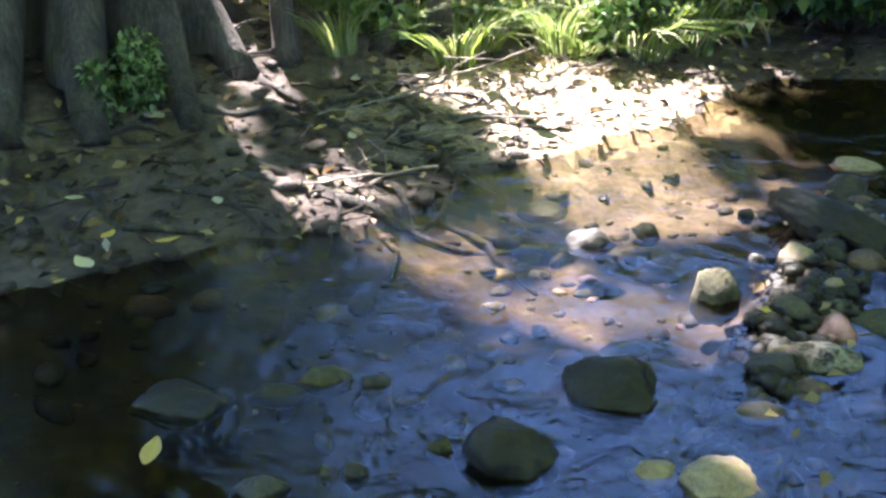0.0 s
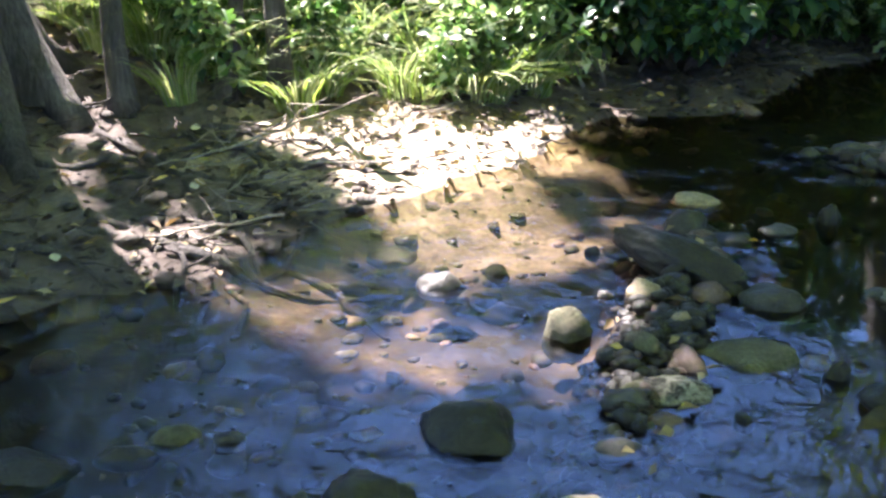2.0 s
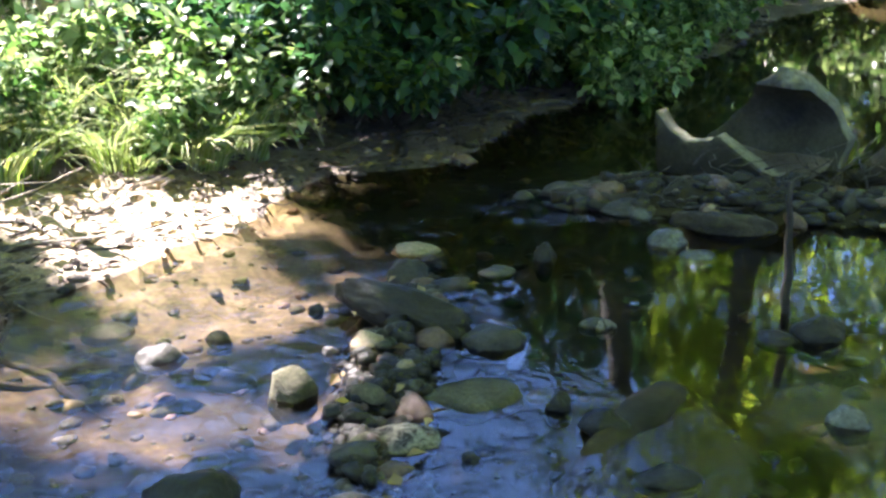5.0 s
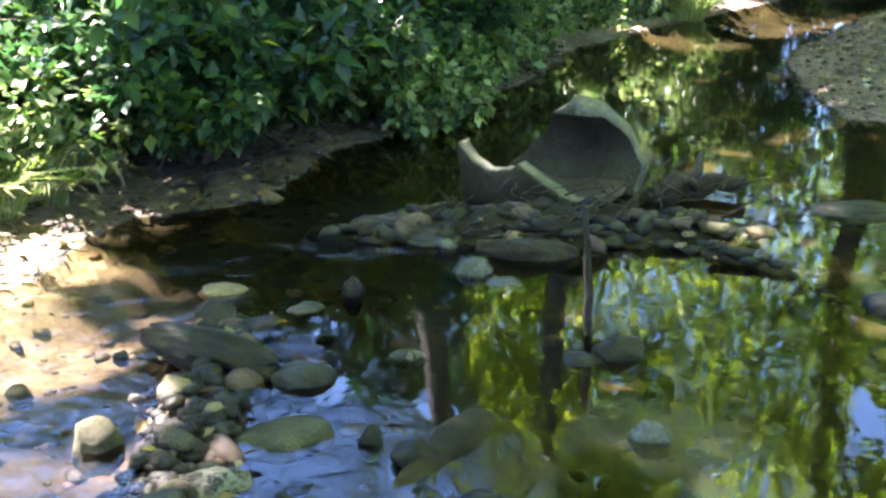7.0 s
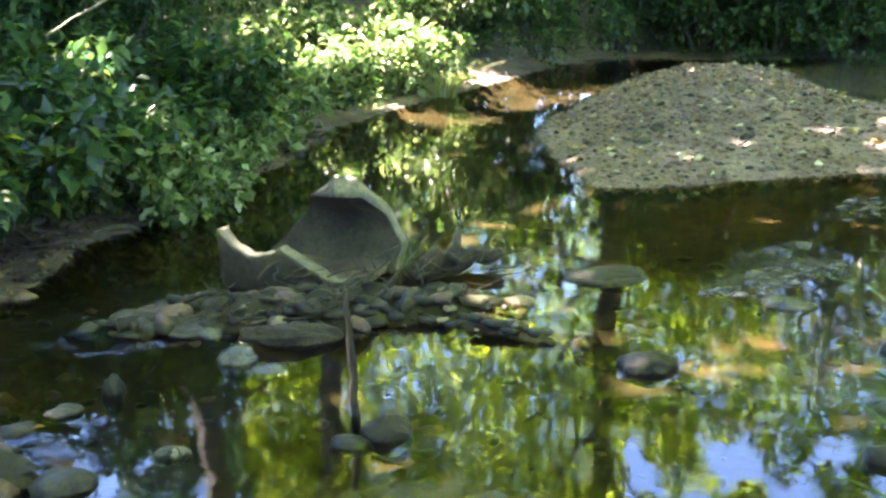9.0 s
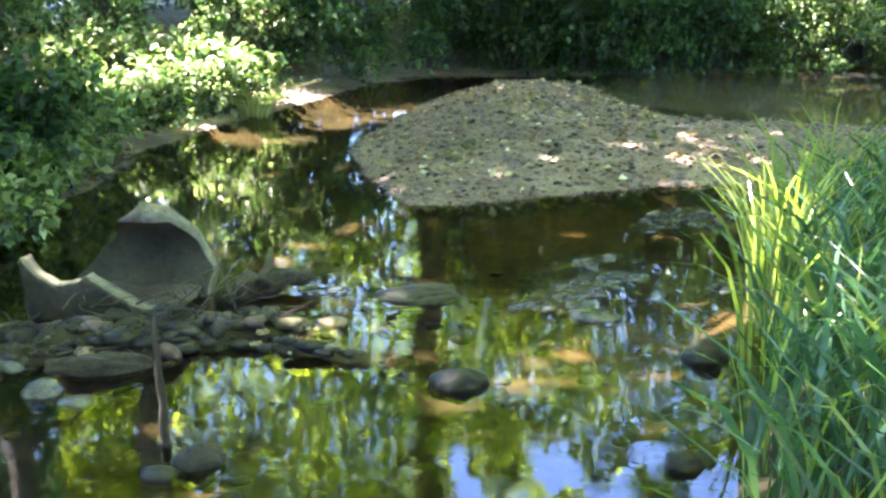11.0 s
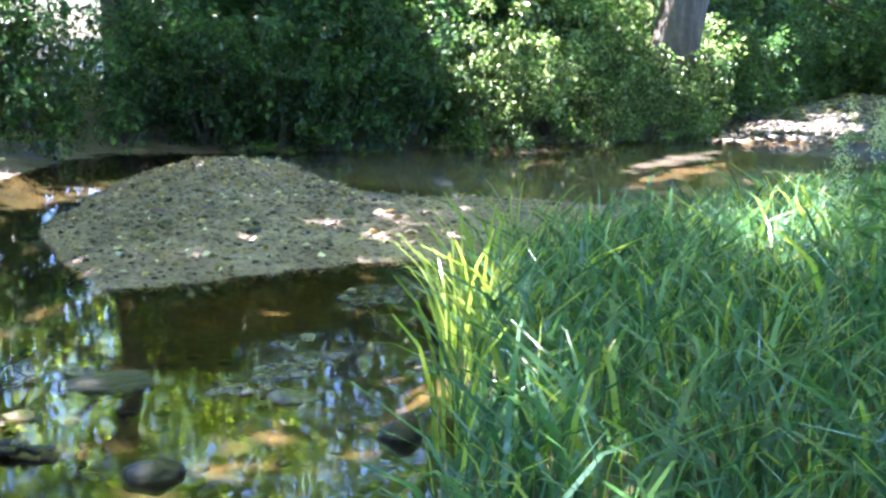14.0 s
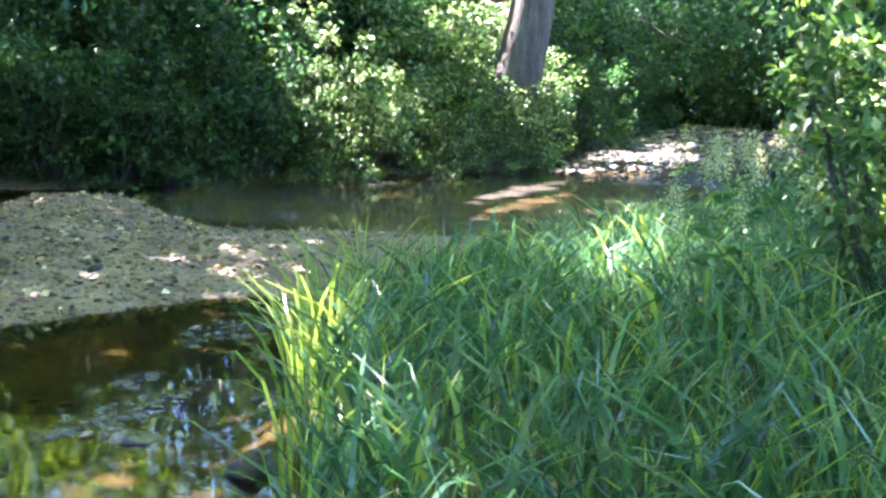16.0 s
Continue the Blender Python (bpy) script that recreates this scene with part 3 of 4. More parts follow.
# bushes on the near bank, beyond the grass
for x, y, size in [(11.6, 1.2, 0.75), (13.2, 2.0, 0.8), (10.2, 0.2, 0.75), (14.5, 1.0, 1.1), (12.2, -0.6, 1.0), (17.5, 2.3, 1.1), (20, 2.6, 1.5), (23, 3.0, 1.6), (26, 4.5, 1.6), (28, 5.5, 1.9), (29, 7.5, 2.0), (30, 9.5, 2.2), (31, 3, 2.4), (27, 8.4, 1.2), (24.5, 4.6, 0.8), (34, 8.5, 2.4), (36, 10.5, 2.5), (38, 7, 2.6), (33, 11.5, 2.3), (35, 5, 2.5), (40, 10, 2.8)]:
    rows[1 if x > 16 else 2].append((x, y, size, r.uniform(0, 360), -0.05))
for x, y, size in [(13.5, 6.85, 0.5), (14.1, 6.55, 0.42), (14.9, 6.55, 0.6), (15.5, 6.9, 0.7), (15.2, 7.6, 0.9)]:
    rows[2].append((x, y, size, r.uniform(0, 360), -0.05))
for x, y in [(24.5, 6.3), (26, 6.9), (28, 7.0), (30, 8.0), (33, 8.6)]:
    rows[1].append((x, y, 1.3, r.uniform(0, 360), -0.6))
# an unseen dark thicket added behind the camera to block sky light
for x, y in [(-7, 0.0), (-6.6, -2.5), (-5, -4.4), (-3, -5.4), (-1, -5.8), (1, -5.8), (3, -5.6), (5, -5.2), (7, -5.0), (-8.5, 2.2)]:
    rows[0].append((x, y, r.uniform(1.6, 2.1), r.uniform(0, 360), -0.1))
place_all(deep[0], rows[0])
place_all(deep[1], rows[1])
place_all(bright, rows[2])

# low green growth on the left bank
low = shrub("bank_plant", "low leafy green plants on the stream bank", shrub_meshes(31, 0.55, 0.45, 1300, 0.065, [LEAF, LEAF_PALE_SUN], [0.4, 0.6], 20, 6), "bank plants")
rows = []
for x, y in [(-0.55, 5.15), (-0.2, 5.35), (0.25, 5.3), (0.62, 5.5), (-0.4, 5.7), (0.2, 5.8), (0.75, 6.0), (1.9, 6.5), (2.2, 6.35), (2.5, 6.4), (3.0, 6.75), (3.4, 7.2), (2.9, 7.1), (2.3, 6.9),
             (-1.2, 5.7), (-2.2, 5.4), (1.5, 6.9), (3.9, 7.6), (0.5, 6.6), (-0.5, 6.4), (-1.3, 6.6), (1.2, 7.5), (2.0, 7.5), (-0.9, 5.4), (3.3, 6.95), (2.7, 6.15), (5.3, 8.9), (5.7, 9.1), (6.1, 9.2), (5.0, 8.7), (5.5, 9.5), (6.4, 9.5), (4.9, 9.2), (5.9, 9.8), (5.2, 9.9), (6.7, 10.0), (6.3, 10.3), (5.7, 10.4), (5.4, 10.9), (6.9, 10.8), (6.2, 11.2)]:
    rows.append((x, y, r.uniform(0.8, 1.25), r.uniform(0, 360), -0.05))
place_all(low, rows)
dark_low = shrub("bank_plant", "dark green leafy plants hanging over the water", shrub_meshes(33, 0.6, 0.5, 1500, 0.075, [LEAF, LEAF_DEEP, LEAF_FRESH], [0.3, 0.62, 0.08], 22, 7), "bank plants")
rows = [(x, y, r.uniform(0.85, 1.25), r.uniform(0, 360), 0.1) for x, y in along(LEFT_BANK, 16, 19, 0.42, 0.42) + along(LEFT_BANK, 16, 19, 0.5, 0.85) + along(LEFT_BANK, 16, 19, 0.6, 1.3)]
place_all(dark_low, rows)
# a fresh green bush that leans over the grass
fresh = shrub("shrub", "fresh green leafy bush standing in the grass", shrub_meshes(41, 1.9, 0.75, 3400, 0.075, [LEAF_PALE_SUN, LEAF, LEAF_FRESH], [0.25, 0.65, 0.1], 46, 8))
place_all(fresh, [(6.75, 0.85, 1.0, 0, -0.05)])

# ---- trees: their crowns shade the stream and show in its mirror ----
# sun pools cut through unseen crowns: x, y, z, reach along x, reach along y
SUNLIT = [(0.2, 4.68, 0, 0.62, 0.42), (-0.1, 3.42, 0, 0.42, 0.1), (0.36, 3.2, 0, 0.36, 0.12), (0.6, 2.95, 0, 0.06, 0.03), (0.4, 4.0, 0, 0.35, 0.2), (-0.3, 5.6, 0.4, 1.1, 0.8), (-0.2, 6.2, 0.2, 1.2, 0.5), (0.7, 5.8, 0.5, 0.5, 0.5),
          (5.75, 9.8, 0.5, 1.5, 1.25), (-0.9, 5.3, 0.4, 0.6, 0.5), (12.0, 7.7, 1.0, 0.4, 0.4), (12.9, 7.6, 1.2, 0.5, 0.4), (15.3, 6.6, 1.2, 1.3, 1.0), (-1.0, 5.5, 0.4, 0.7, 0.6), (-0.9, 5.0, 0.3, 0.4, 0.15), (16.0, 5.2, 0, 1.4, 0.6), (12.4, 5.4, 0, 1.2, 0.15), (5.9, 11.0, 1.2, 1.6, 0.9), (18.0, 5.6, 0, 0.8, 0.3), (4.7, 3.0, 0.4, 0.5, 0.2), (2.6, 6.6, 0.5, 0.2, 0.2),
          (-0.5, 3.5, 0, 0.2, 0.06)]
SUNLIT += [(-1.35, 3.0, 0, 0.1, 0.05), (7.0, 2.2, 0.4, 0.6, 0.2), (9.0, 3.0, 0.5, 0.35, 0.2), (11.0, 1.2, 1.2, 1.0, 1.0)]
fleck = random.Random(12)
SUNLIT += [(fleck.uniform(5.0, 9.2), fleck.uniform(4.8, 8.6), 0.1, fleck.uniform(-0.01, 0.08), fleck.uniform(-0.05, -0.015)) for _ in range(32)]
SUNLIT += [(fleck.uniform(-1.6, 1.0), fleck.uniform(3.1, 5.6), 0.0, fleck.uniform(0.03, 0.12), fleck.uniform(0.02, 0.06)) for _ in range(22)]
SUNLIT += [(fleck.uniform(-2.0, 0.3), fleck.uniform(2.7, 4.9), 0.05, fleck.uniform(0.02, 0.11), fleck.uniform(-0.01, 0.04)) for _ in range(30)]
SUNLIT += [(fleck.uniform(2.8, 8.5), fleck.uniform(0.6, 3.4), 0.45, fleck.uniform(0.02, 0.16), fleck.uniform(-0.02, 0.06)) for _ in range(18)]
SUNLIT += [(-1.42, 4.3, 0.5, 0.06, 0.06), (-1.6, 4.2, 0.3, 0.05, 0.04), (6.6, 1.0, 1.4, 0.25, 0.2), (4.5, 2.8, 0.4, 0.3, 0.2)]
# parts of the lower crowns that are lit by cutting away high leaves
SUNLIT_HIGH = [(6.0, 12.6, 4.2, 3.6, 2.2), (10.0, 12.4, 4.5, 2.6, 2.0), (3.4, 11.5, 4.4, 1.2, 1.4)]
TREES = [(-3.4, 7.0, 0.16, 0.0), (-1.8, 10.2, 0.15, 0.0), (4.9, 11.2, 0.17, 0.0), (7.0, 12.4, 0.18, 0.0), (10.6, 11.6, 0.18, 0.0), (14.4, 6.85, 0.32, 0.3), (19.0, 9.4, 0.2, 0.0), (24.0, 9.8, 0.2, 0.0),
         (14.5, -0.8, 0.15, 0.0), (8.6, -2.2, 0.17, 0.0), (-4.5, 5.2, 0.2, 0.0), (3.0, -3.5, 0.2, 0.0), (-2.5, -3.5, 0.2, 0.0), (29.0, 9.0, 0.25, 0.0), (26.5, 1.5, 0.22, 0.0)]
HEIGHT = 13.0


def reached(p, places):
    """Which of the points p to cut away: they would shade a chosen sun pool, or close the sky gaps over the stream."""
    out = np.zeros(len(p), bool)
    for sx, sy, sz, ax, ay in places:
        drop = (p[:, 2] - sz) / sun_dir.z
        out |= (drop > 0) & (np.hypot((p[:, 0] - drop * sun_dir.x - sx) / (ax + 0.09), (p[:, 1] - drop * sun_dir.y - sy) / (ay + 0.09)) < 1)
    far = np.hypot(p[:, 0], p[:, 1])
    up, turn_ = np.degrees(np.arctan2(p[:, 2] + 1.5, far)), np.degrees(np.arctan2(p[:, 0], p[:, 1]))
    out |= (wobble(turn_ * 0.5, up * 0.7, 1.0, 2.0) < 0.4) & (up > 26 + 2 * np.sin(turn_)) & (up < 39) & (turn_ > -9) & (turn_ < 25 + 2 * np.sin(up))
    out |= (up > 17) & (up < 30) & (turn_ > 12.5) & (turn_ < 19.5)
    out |= (wobble(turn_ * 0.9, up * 0.7, 1.0, 5.0) < 0.05) & (up > 22.5) & (up < 30) & (turn_ > 43) & (turn_ < 57)
    return out


def over_stream(p):
    """Which points shade the water and the near bank."""
    return p[:, 1] - p[:, 2] / sun_dir.z * sun_dir.y < 8.7


def clumped(g_, count, lo, hi, clumps, spread):
    c = g_.uniform(lo, hi, (clumps, 3))
    return c[g_.integers(0, clumps, count)] + g_.normal(size=(count, 3)) * spread


g = np.random.default_rng(17)
high = np.concatenate([clumped(g, 210000, (-13, -8, 8.2), (17, 13.0, 13.0), 2600, (0.45, 0.45, 0.25)), clumped(g, 60000, (17, -4, 8.5), (34, 14, 13.0), 900, (0.5, 0.5, 0.25)), clumped(g, 26000, (-4, 12.4, 8.6), (13, 15.5, 13.0), 330, (0.45, 0.45, 0.25))])
lower = np.concatenate([clumped(g, 9000, (2.0, 9.6, 1.6), (13.5, 13.4, 6.0), 110, (0.4, 0.4, 0.26)), clumped(g, 22000, (4.5, 13.2, 2.5), (9.5, 15.0, 9.5), 150, (0.4, 0.4, 0.3)), clumped(g, 90000, (1.5, 13.9, 1.6), (18, 18.5, 11.5), 620, (0.45, 0.45, 0.32)), clumped(g, 20000, (9.5, 7.2, 2.9), (17, 11, 7.0), 160, (0.4, 0.4, 0.3)), clumped(g, 12000, (13, 8.5, 2.4), (27, 13, 8.5), 150, (0.55, 0.55, 0.35)),
                        clumped(g, 7000, (-6, 6.5, 3.0), (0.5, 11, 8.0), 110, (0.5, 0.5, 0.3)), clumped(g, 7000, (9, -2.5, 2.2), (17, 0.8, 7.0), 90, (0.45, 0.45, 0.3)),
                        clumped(g, 6000, (24, 0, 1.5), (34, 9, 8.0), 80, (0.6, 0.6, 0.4)), clumped(g, 26000, (-9, -8, 2.0), (9, -3.2, 10.0), 260, (0.6, 0.6, 0.4)), clumped(g, 9000, (-11, -4, 2.0), (-6.5, 6, 9.0), 110, (0.6, 0.6, 0.4))])
high = high[(high[:, 1] > 1.5) | (g.random(len(high)) < 0.22)]
high = high[~((high[:, 0] > 2) & (high[:, 1] > 10.5) & ~over_stream(high))]
spots_ = np.concatenate([high, lower])
sizes = np.concatenate([0.25 * (0.7 + 0.6 * g.random(len(high))), 0.12 * (0.7 + 0.7 * g.random(len(lower)))])
ok = ~np.concatenate([reached(high, SUNLIT) | (reached(high, SUNLIT_HIGH) & ~over_stream(high)), reached(lower, SUNLIT)])
spots_, sizes = spots_[ok], sizes[ok]
owner = np.argmin([(spots_[:, 0] - t[0]) ** 2 + (spots_[:, 1] - t[1]) ** 2 for t in TREES], 0)
for i, (x, y, girth, lean) in enumerate(TREES):
    q = random.Random(60 + i)
    z0 = height_at(x, y)
    ob = thing("tree", (x, y, z0), "tall tree with a thick leaning grey trunk" if lean else "tall tree with a grey trunk and leafy crown, mostly unseen, for shade", "tree", "trees along the stream")
    path = crooked(q, (0, 0, -0.2), (lean * 0.6 * HEIGHT * 0.8, 0.3 - lean * 0.8 * HEIGHT, HEIGHT * 0.8), 10, 0.07)
    part("trunk", joined_tubes("trunk", [(path, [girth * (1.3 if k == 0 else 1) * (1 - 0.75 * k / 9) for k in range(10)])], BARK, 16), ob)
    mine = spots_[owner == i] - (x, y, z0)
    limbs = []
    for k in range(14):
        end = mine[q.randrange(len(mine))]
        limbs.append((crooked(q, path[min(9, max(2, int(end[2] / HEIGHT * 8)))], end, 6, 0.12), [girth * 0.28 * (1 - 0.85 * j / 5) for j in range(6)]))
    part("limbs", joined_tubes("limbs", limbs, BARK, 6), ob)
    m = len(mine)
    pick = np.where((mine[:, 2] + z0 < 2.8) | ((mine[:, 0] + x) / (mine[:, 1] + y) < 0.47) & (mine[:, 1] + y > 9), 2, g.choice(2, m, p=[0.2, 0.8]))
    part("crown", leaf_mesh("crown", mine, g.normal(size=(m, 3)) + [0, 0, -0.3], sizes[owner == i], (LEAF_FRESH, CROWN_SUNLIT, LEAF_DEEP), 0.65, pick, 70 + i), ob)


# ---- the broken concrete pipe ----
def pipe():
    """A length of pipe lying in the stream with its top broken away: a low wall towards the water, a peak behind."""
    mid, n, m, length = 0.14, 44, 48, 0.61
    verts, faces, darker = [], [], []
    for layer, rad in enumerate((0.29, 0.212)):
        for i in range(n + 1):
            s = i / n
            near = float(np.interp(s, [0, 0.1, 0.22, 0.33, 0.45, 0.62, 0.8, 1], [0.25, 0.19, 0.145, 0.155, 0.19, 0.125, 0.07, 0.05])) + 0.014 * noise.noise(Vector((s * 14, 3, 0)))
            far = float(np.interp(s, [0, 0.12, 0.3, 0.45, 0.56, 0.64, 0.74, 0.88, 1], [0.06, 0.12, 0.25, 0.35, 0.41, 0.427, 0.39, 0.26, 0.12])) + 0.012 * noise.noise(Vector((s * 14, 9, 0)))
            a0 = math.pi - math.asin(max(-1, min(1, (near - mid) / rad)))
            a1 = 2 * math.pi + math.asin(max(-1, min(1, (far - mid) / rad)))
            for j in range(m + 1):
                a = a0 + (a1 - a0) * j / m
                bump = 1 + 0.015 * noise.noise(Vector((a * 3, s * 5, layer * 4)))
                verts.append(((s - 0.5) * length + 0.02 * noise.noise(Vector((a * 2, i // n, 5))), math.cos(a) * rad * bump, mid + math.sin(a) * rad * bump))
    o = (n + 1) * (m + 1)

    def v(layer, i, j):
        return layer * o + i * (m + 1) + j
    for i in range(n):
        for j in range(m):
            faces.append((v(0, i, j), v(0, i, j + 1), v(0, i + 1, j + 1), v(0, i + 1, j)))
            faces.append((v(1, i, j), v(1, i + 1, j), v(1, i + 1, j + 1), v(1, i, j + 1)))
            darker += [1 if j < m * 0.45 else 0, 1]
        faces.append((v(0, i, 0), v(0, i + 1, 0), v(1, i + 1, 0), v(1, i, 0)))
        faces.append((v(0, i, m), v(1, i, m), v(1, i + 1, m), v(0, i + 1, m)))
        darker += [0, 0]
    for j in range(m):
        faces.append((v(0, 0, j), v(1, 0, j), v(1, 0, j + 1), v(0, 0, j + 1)))
        faces.append((v(0, n, j), v(0, n, j + 1), v(1, n, j + 1), v(1, n, j)))
        darker += [0, 0]
    ob = new("concrete_pipe", mesh_from("concrete_pipe", verts, faces, [CONCRETE, CONCRETE_DARK]))
    ob.data.polygons.foreach_set("material_index", darker)
    ob.matrix_basis = pose(2.66, 4.66, 0.0, 0, 0, -53)
    # silt that has settled inside
    us, vs = np.linspace(-0.29, 0.27, 24), np.linspace(-0.2, 0.2, 18)
    top = [(u, v_, 0.012 + 0.6 * v_ * v_ + 0.02 * noise.noise(Vector((u * 9, v_ * 9, 1)))) for u in us for v_ in vs]
    part("silt", mesh_from("silt", top + [(u, v_, -0.04) for u, v_, _ in top], [(a * 18 + b, (a + 1) * 18 + b, (a + 1) * 18 + b + 1, a * 18 + b + 1) for a in range(23) for b in range(17)], MUD), ob, "pale brown silt inside the pipe")
    return tagged(ob, "broken piece of weathered concrete pipe lying in the stream", "pipe")


pipe()

# ---- grass on the near bank ----
def blades(name, x, y, length, width, mats, pick, seed, lean=0.5):
    """Bent grass blades of four segments."""
    g = np.random.default_rng(seed)
    n = len(x)
    z = ground_height(x, y)[0]
    a, tw = g.uniform(0, 6.283, n), g.uniform(0, 6.283, n)
    bend = length * lean * (0.3 + g.random(n))
    rows_ = []
    for k, (up, out, wd) in enumerate([(0, 0, 0.8), (0.36, 0.07, 1.0), (0.68, 0.3, 0.85), (0.88, 0.68, 0.5), (0.9, 1.1, 0.0)]):
        cx, cy = x + np.cos(a) * bend * out, y + np.sin(a) * bend * out
        cz = z + length * up - 0.02
        sx, sy = np.cos(tw) * width * wd / 2, np.sin(tw) * width * wd / 2
        if wd:
            rows_ += [np.stack([cx - sx, cy - sy, cz], -1), np.stack([cx + sx, cy + sy, cz], -1)]
        else:
            rows_.append(np.stack([cx, cy, cz], -1))
    verts = np.stack(rows_, 1).reshape(-1, 3)
    k = np.arange(n)[:, None] * 9
    f = [[0, 1, 3], [0, 3, 2], [2, 3, 5], [2, 5, 4], [4, 5, 7], [4, 7, 6], [6, 7, 8]]
    faces = np.stack([k + q for q in f], 1).reshape(-1, 3)
    me = bpy.data.meshes.new(name)
    me.vertices.add(len(verts))
    me.vertices.foreach_set("co", verts.ravel())
    me.loops.add(faces.size)
    me.loops.foreach_set("vertex_index", faces.ravel().astype(np.int32))
    me.polygons.add(len(faces))
    me.polygons.foreach_set("loop_start", np.arange(0, faces.size, 3, dtype=np.int32))
    for m in mats:
        me.materials.append(m)
    me.polygons.foreach_set("material_index", np.repeat(pick, 7).astype(np.int32))
    me.polygons.foreach_set("use_smooth", [True] * len(faces))
    me.update(calc_edges=True)
    return new(name, me)


g = np.random.default_rng(3)
n = 52000
bx, by = g.uniform(2.2, 14, n), g.uniform(-3.5, 4.2, n)
inside = signed(RIGHT_BANK, bx, by) > 0.02
inside &= g.random(n) < np.clip(1.45 - np.hypot(bx, by) / 13, 0.3, 1) * (0.6 + 0.4 * wobble(bx, by, 2.6, 3.0))
bx, by = bx[inside], by[inside]
ln = (0.30 + 0.32 * g.random(len(bx)) ** 1.4) * (1 + 0.22 * wobble(bx, by, 1.9, 8.0)) * np.clip(1.12 - 0.085 * (np.hypot(bx, by) - 4.5), 0.5, 1.0)
pick = g.choice(3, len(bx), p=[0.68, 0.16, 0.16])
wide = np.where(g.random(len(bx)) < 0.38, 0.016 + 0.014 * g.random(len(bx)), 0.006 + 0.005 * g.random(len(bx)))
tagged(blades("grass", bx, by, ln, wide, [GRASS, LEAF_DEEP, GRASS_FRESH], pick, 4, 0.9), "tall lush green grass on the near bank", "grass", kind="stuff")


# ---- the big tree with flared roots at the water's edge ----
def flared_tree(x, y):
    ob = thing("tree", (x, y, height_at(x, y) - 0.14), "old grey tree with deeply fluted flaring roots", "tree")
    n, m = 180, 40
    verts, faces = [], []
    for j in range(m + 1):
        z = 3.5 * (j / m) ** 1.8
        for i in range(n):
            a = 2 * math.pi * i / n
            lobes = 0.5 + 0.5 * math.cos(a * 9 + 1.3 * math.sin(a * 2 + 1))
            sharp = lobes ** 1.1
            flare = math.exp(-max(z - 0.08, 0) / 0.24)
            rad = 0.28 + 0.08 * sharp + flare * (0.03 + 0.22 * sharp) + 0.02 * noise.noise(Vector((math.cos(a) * 2, math.sin(a) * 2, z * 2))) + 0.008 * noise.noise(Vector((a * 9, 2, z * 3)))
            tw = a + 0.12 * z
            verts.append((math.cos(tw) * rad, math.sin(tw) * rad, z))
    for j in range(m):
        for i in range(n):
            k = (i + 1) % n
            faces.append((j * n + i, j * n + k, (j + 1) * n + k, (j + 1) * n + i))
    faces.append(tuple(m * n + i for i in range(n)))
    part("trunk", mesh_from("trunk", verts, faces, BARK), ob)
    for k, (a, reach, girth) in enumerate([(-0.15, 0.42, 0.075), (-0.55, 0.5, 0.06), (-0.95, 0.46, 0.07), (-1.45, 0.5, 0.06), (-1.9, 0.5, 0.065), (0.25, 0.4, 0.06)]):
        path = []
        for i in range(12):
            f = i / 11
            d, w = 0.27 + reach * f ** 2.2, a + 0.22 * math.sin(f * 3 + k)
            px, py = math.cos(w) * d, math.sin(w) * d
            path.append((px, py, 1.5 * (1 - f) ** 1.6 + (height_at(x + px, y + py) - height_at(x, y) + 0.13) * f))
        part("root", joined_tubes("root", [(path, [girth * (0.65 + 0.5 * math.sin(min(1, i / 8) * 1.57) - 0.4 * max(0, i - 8) / 3) for i in range(12)])], BARK, 12), ob)
    q = random.Random(8)
    for k in range(7):
        a = -2.6 + k * 0.45
        path = []
        for i in range(9):
            d = 0.45 + i * 0.11
            w = a + 0.25 * math.sin(i * 0.9 + k)
            px, py = math.cos(w) * d, math.sin(w) * d
            path.append((px, py, height_at(x + px, y + py) - height_at(x, y) + 0.05 + 0.03 * (1 - i / 8)))
        part("root", joined_tubes("root", [(path, [0.032 * (1 - 0.75 * i / 8) for i in range(9)])], BARK, 8), ob)
    return ob


flared_tree(-1.74, 4.62)

# a thin dark sapling and grey root knees beside the plants
def sapling(x, y, top, girth, mat, label, seed, forks=2):
    q = random.Random(seed)
    ob = thing("sapling", (x, y, height_at(x, y) - 0.03), label, "tree trunk")
    path = crooked(q, (0, 0, 0), top, 8, 0.012)
    part("stem", joined_tubes("stem", [(path, [girth * (1.5 if i == 0 else 1.15 if i == 1 else 1) * (1 - 0.3 * i / 7) for i in range(8)])], mat, 12), ob)
    for k in range(forks):
        a = q.uniform(0, 6.28)
        p0 = path[3 + k]
        p1 = p0 + Vector((math.cos(a) * 0.3, math.sin(a) * 0.2 - 0.1, 0.22))
        part("branch", joined_tubes("branch", [(crooked(q, p0, p1, 5, 0.015), [girth * 0.35 * (1 - 0.12 * i) for i in range(5)])], mat, 7), ob)
    return ob


sapling(-0.36, 5.0, (-0.06, 0.1, 1.6), 0.045, BARK, "thin dark sapling trunk on the bank", 1)
sapling(-0.95, 4.75, (-0.02, 0.1, 0.75), 0.05, BARK, "short grey mossy stump on the bank", 2, 0)
sapling(-0.62, 4.95, (0.12, 0.12, 0.5), 0.045, BARK, "grey forked root stump on the bank", 3, 2)
sapling(1.35, 6.6, (0.15, 0.2, 2.2), 0.09, BARK, "dark crooked tree trunk behind the bank", 4, 2)
sapling(-1.05, 5.3, (-0.3, 0.2, 2.0), 0.07, BARK, "grey trunk among the bank plants", 6, 1)
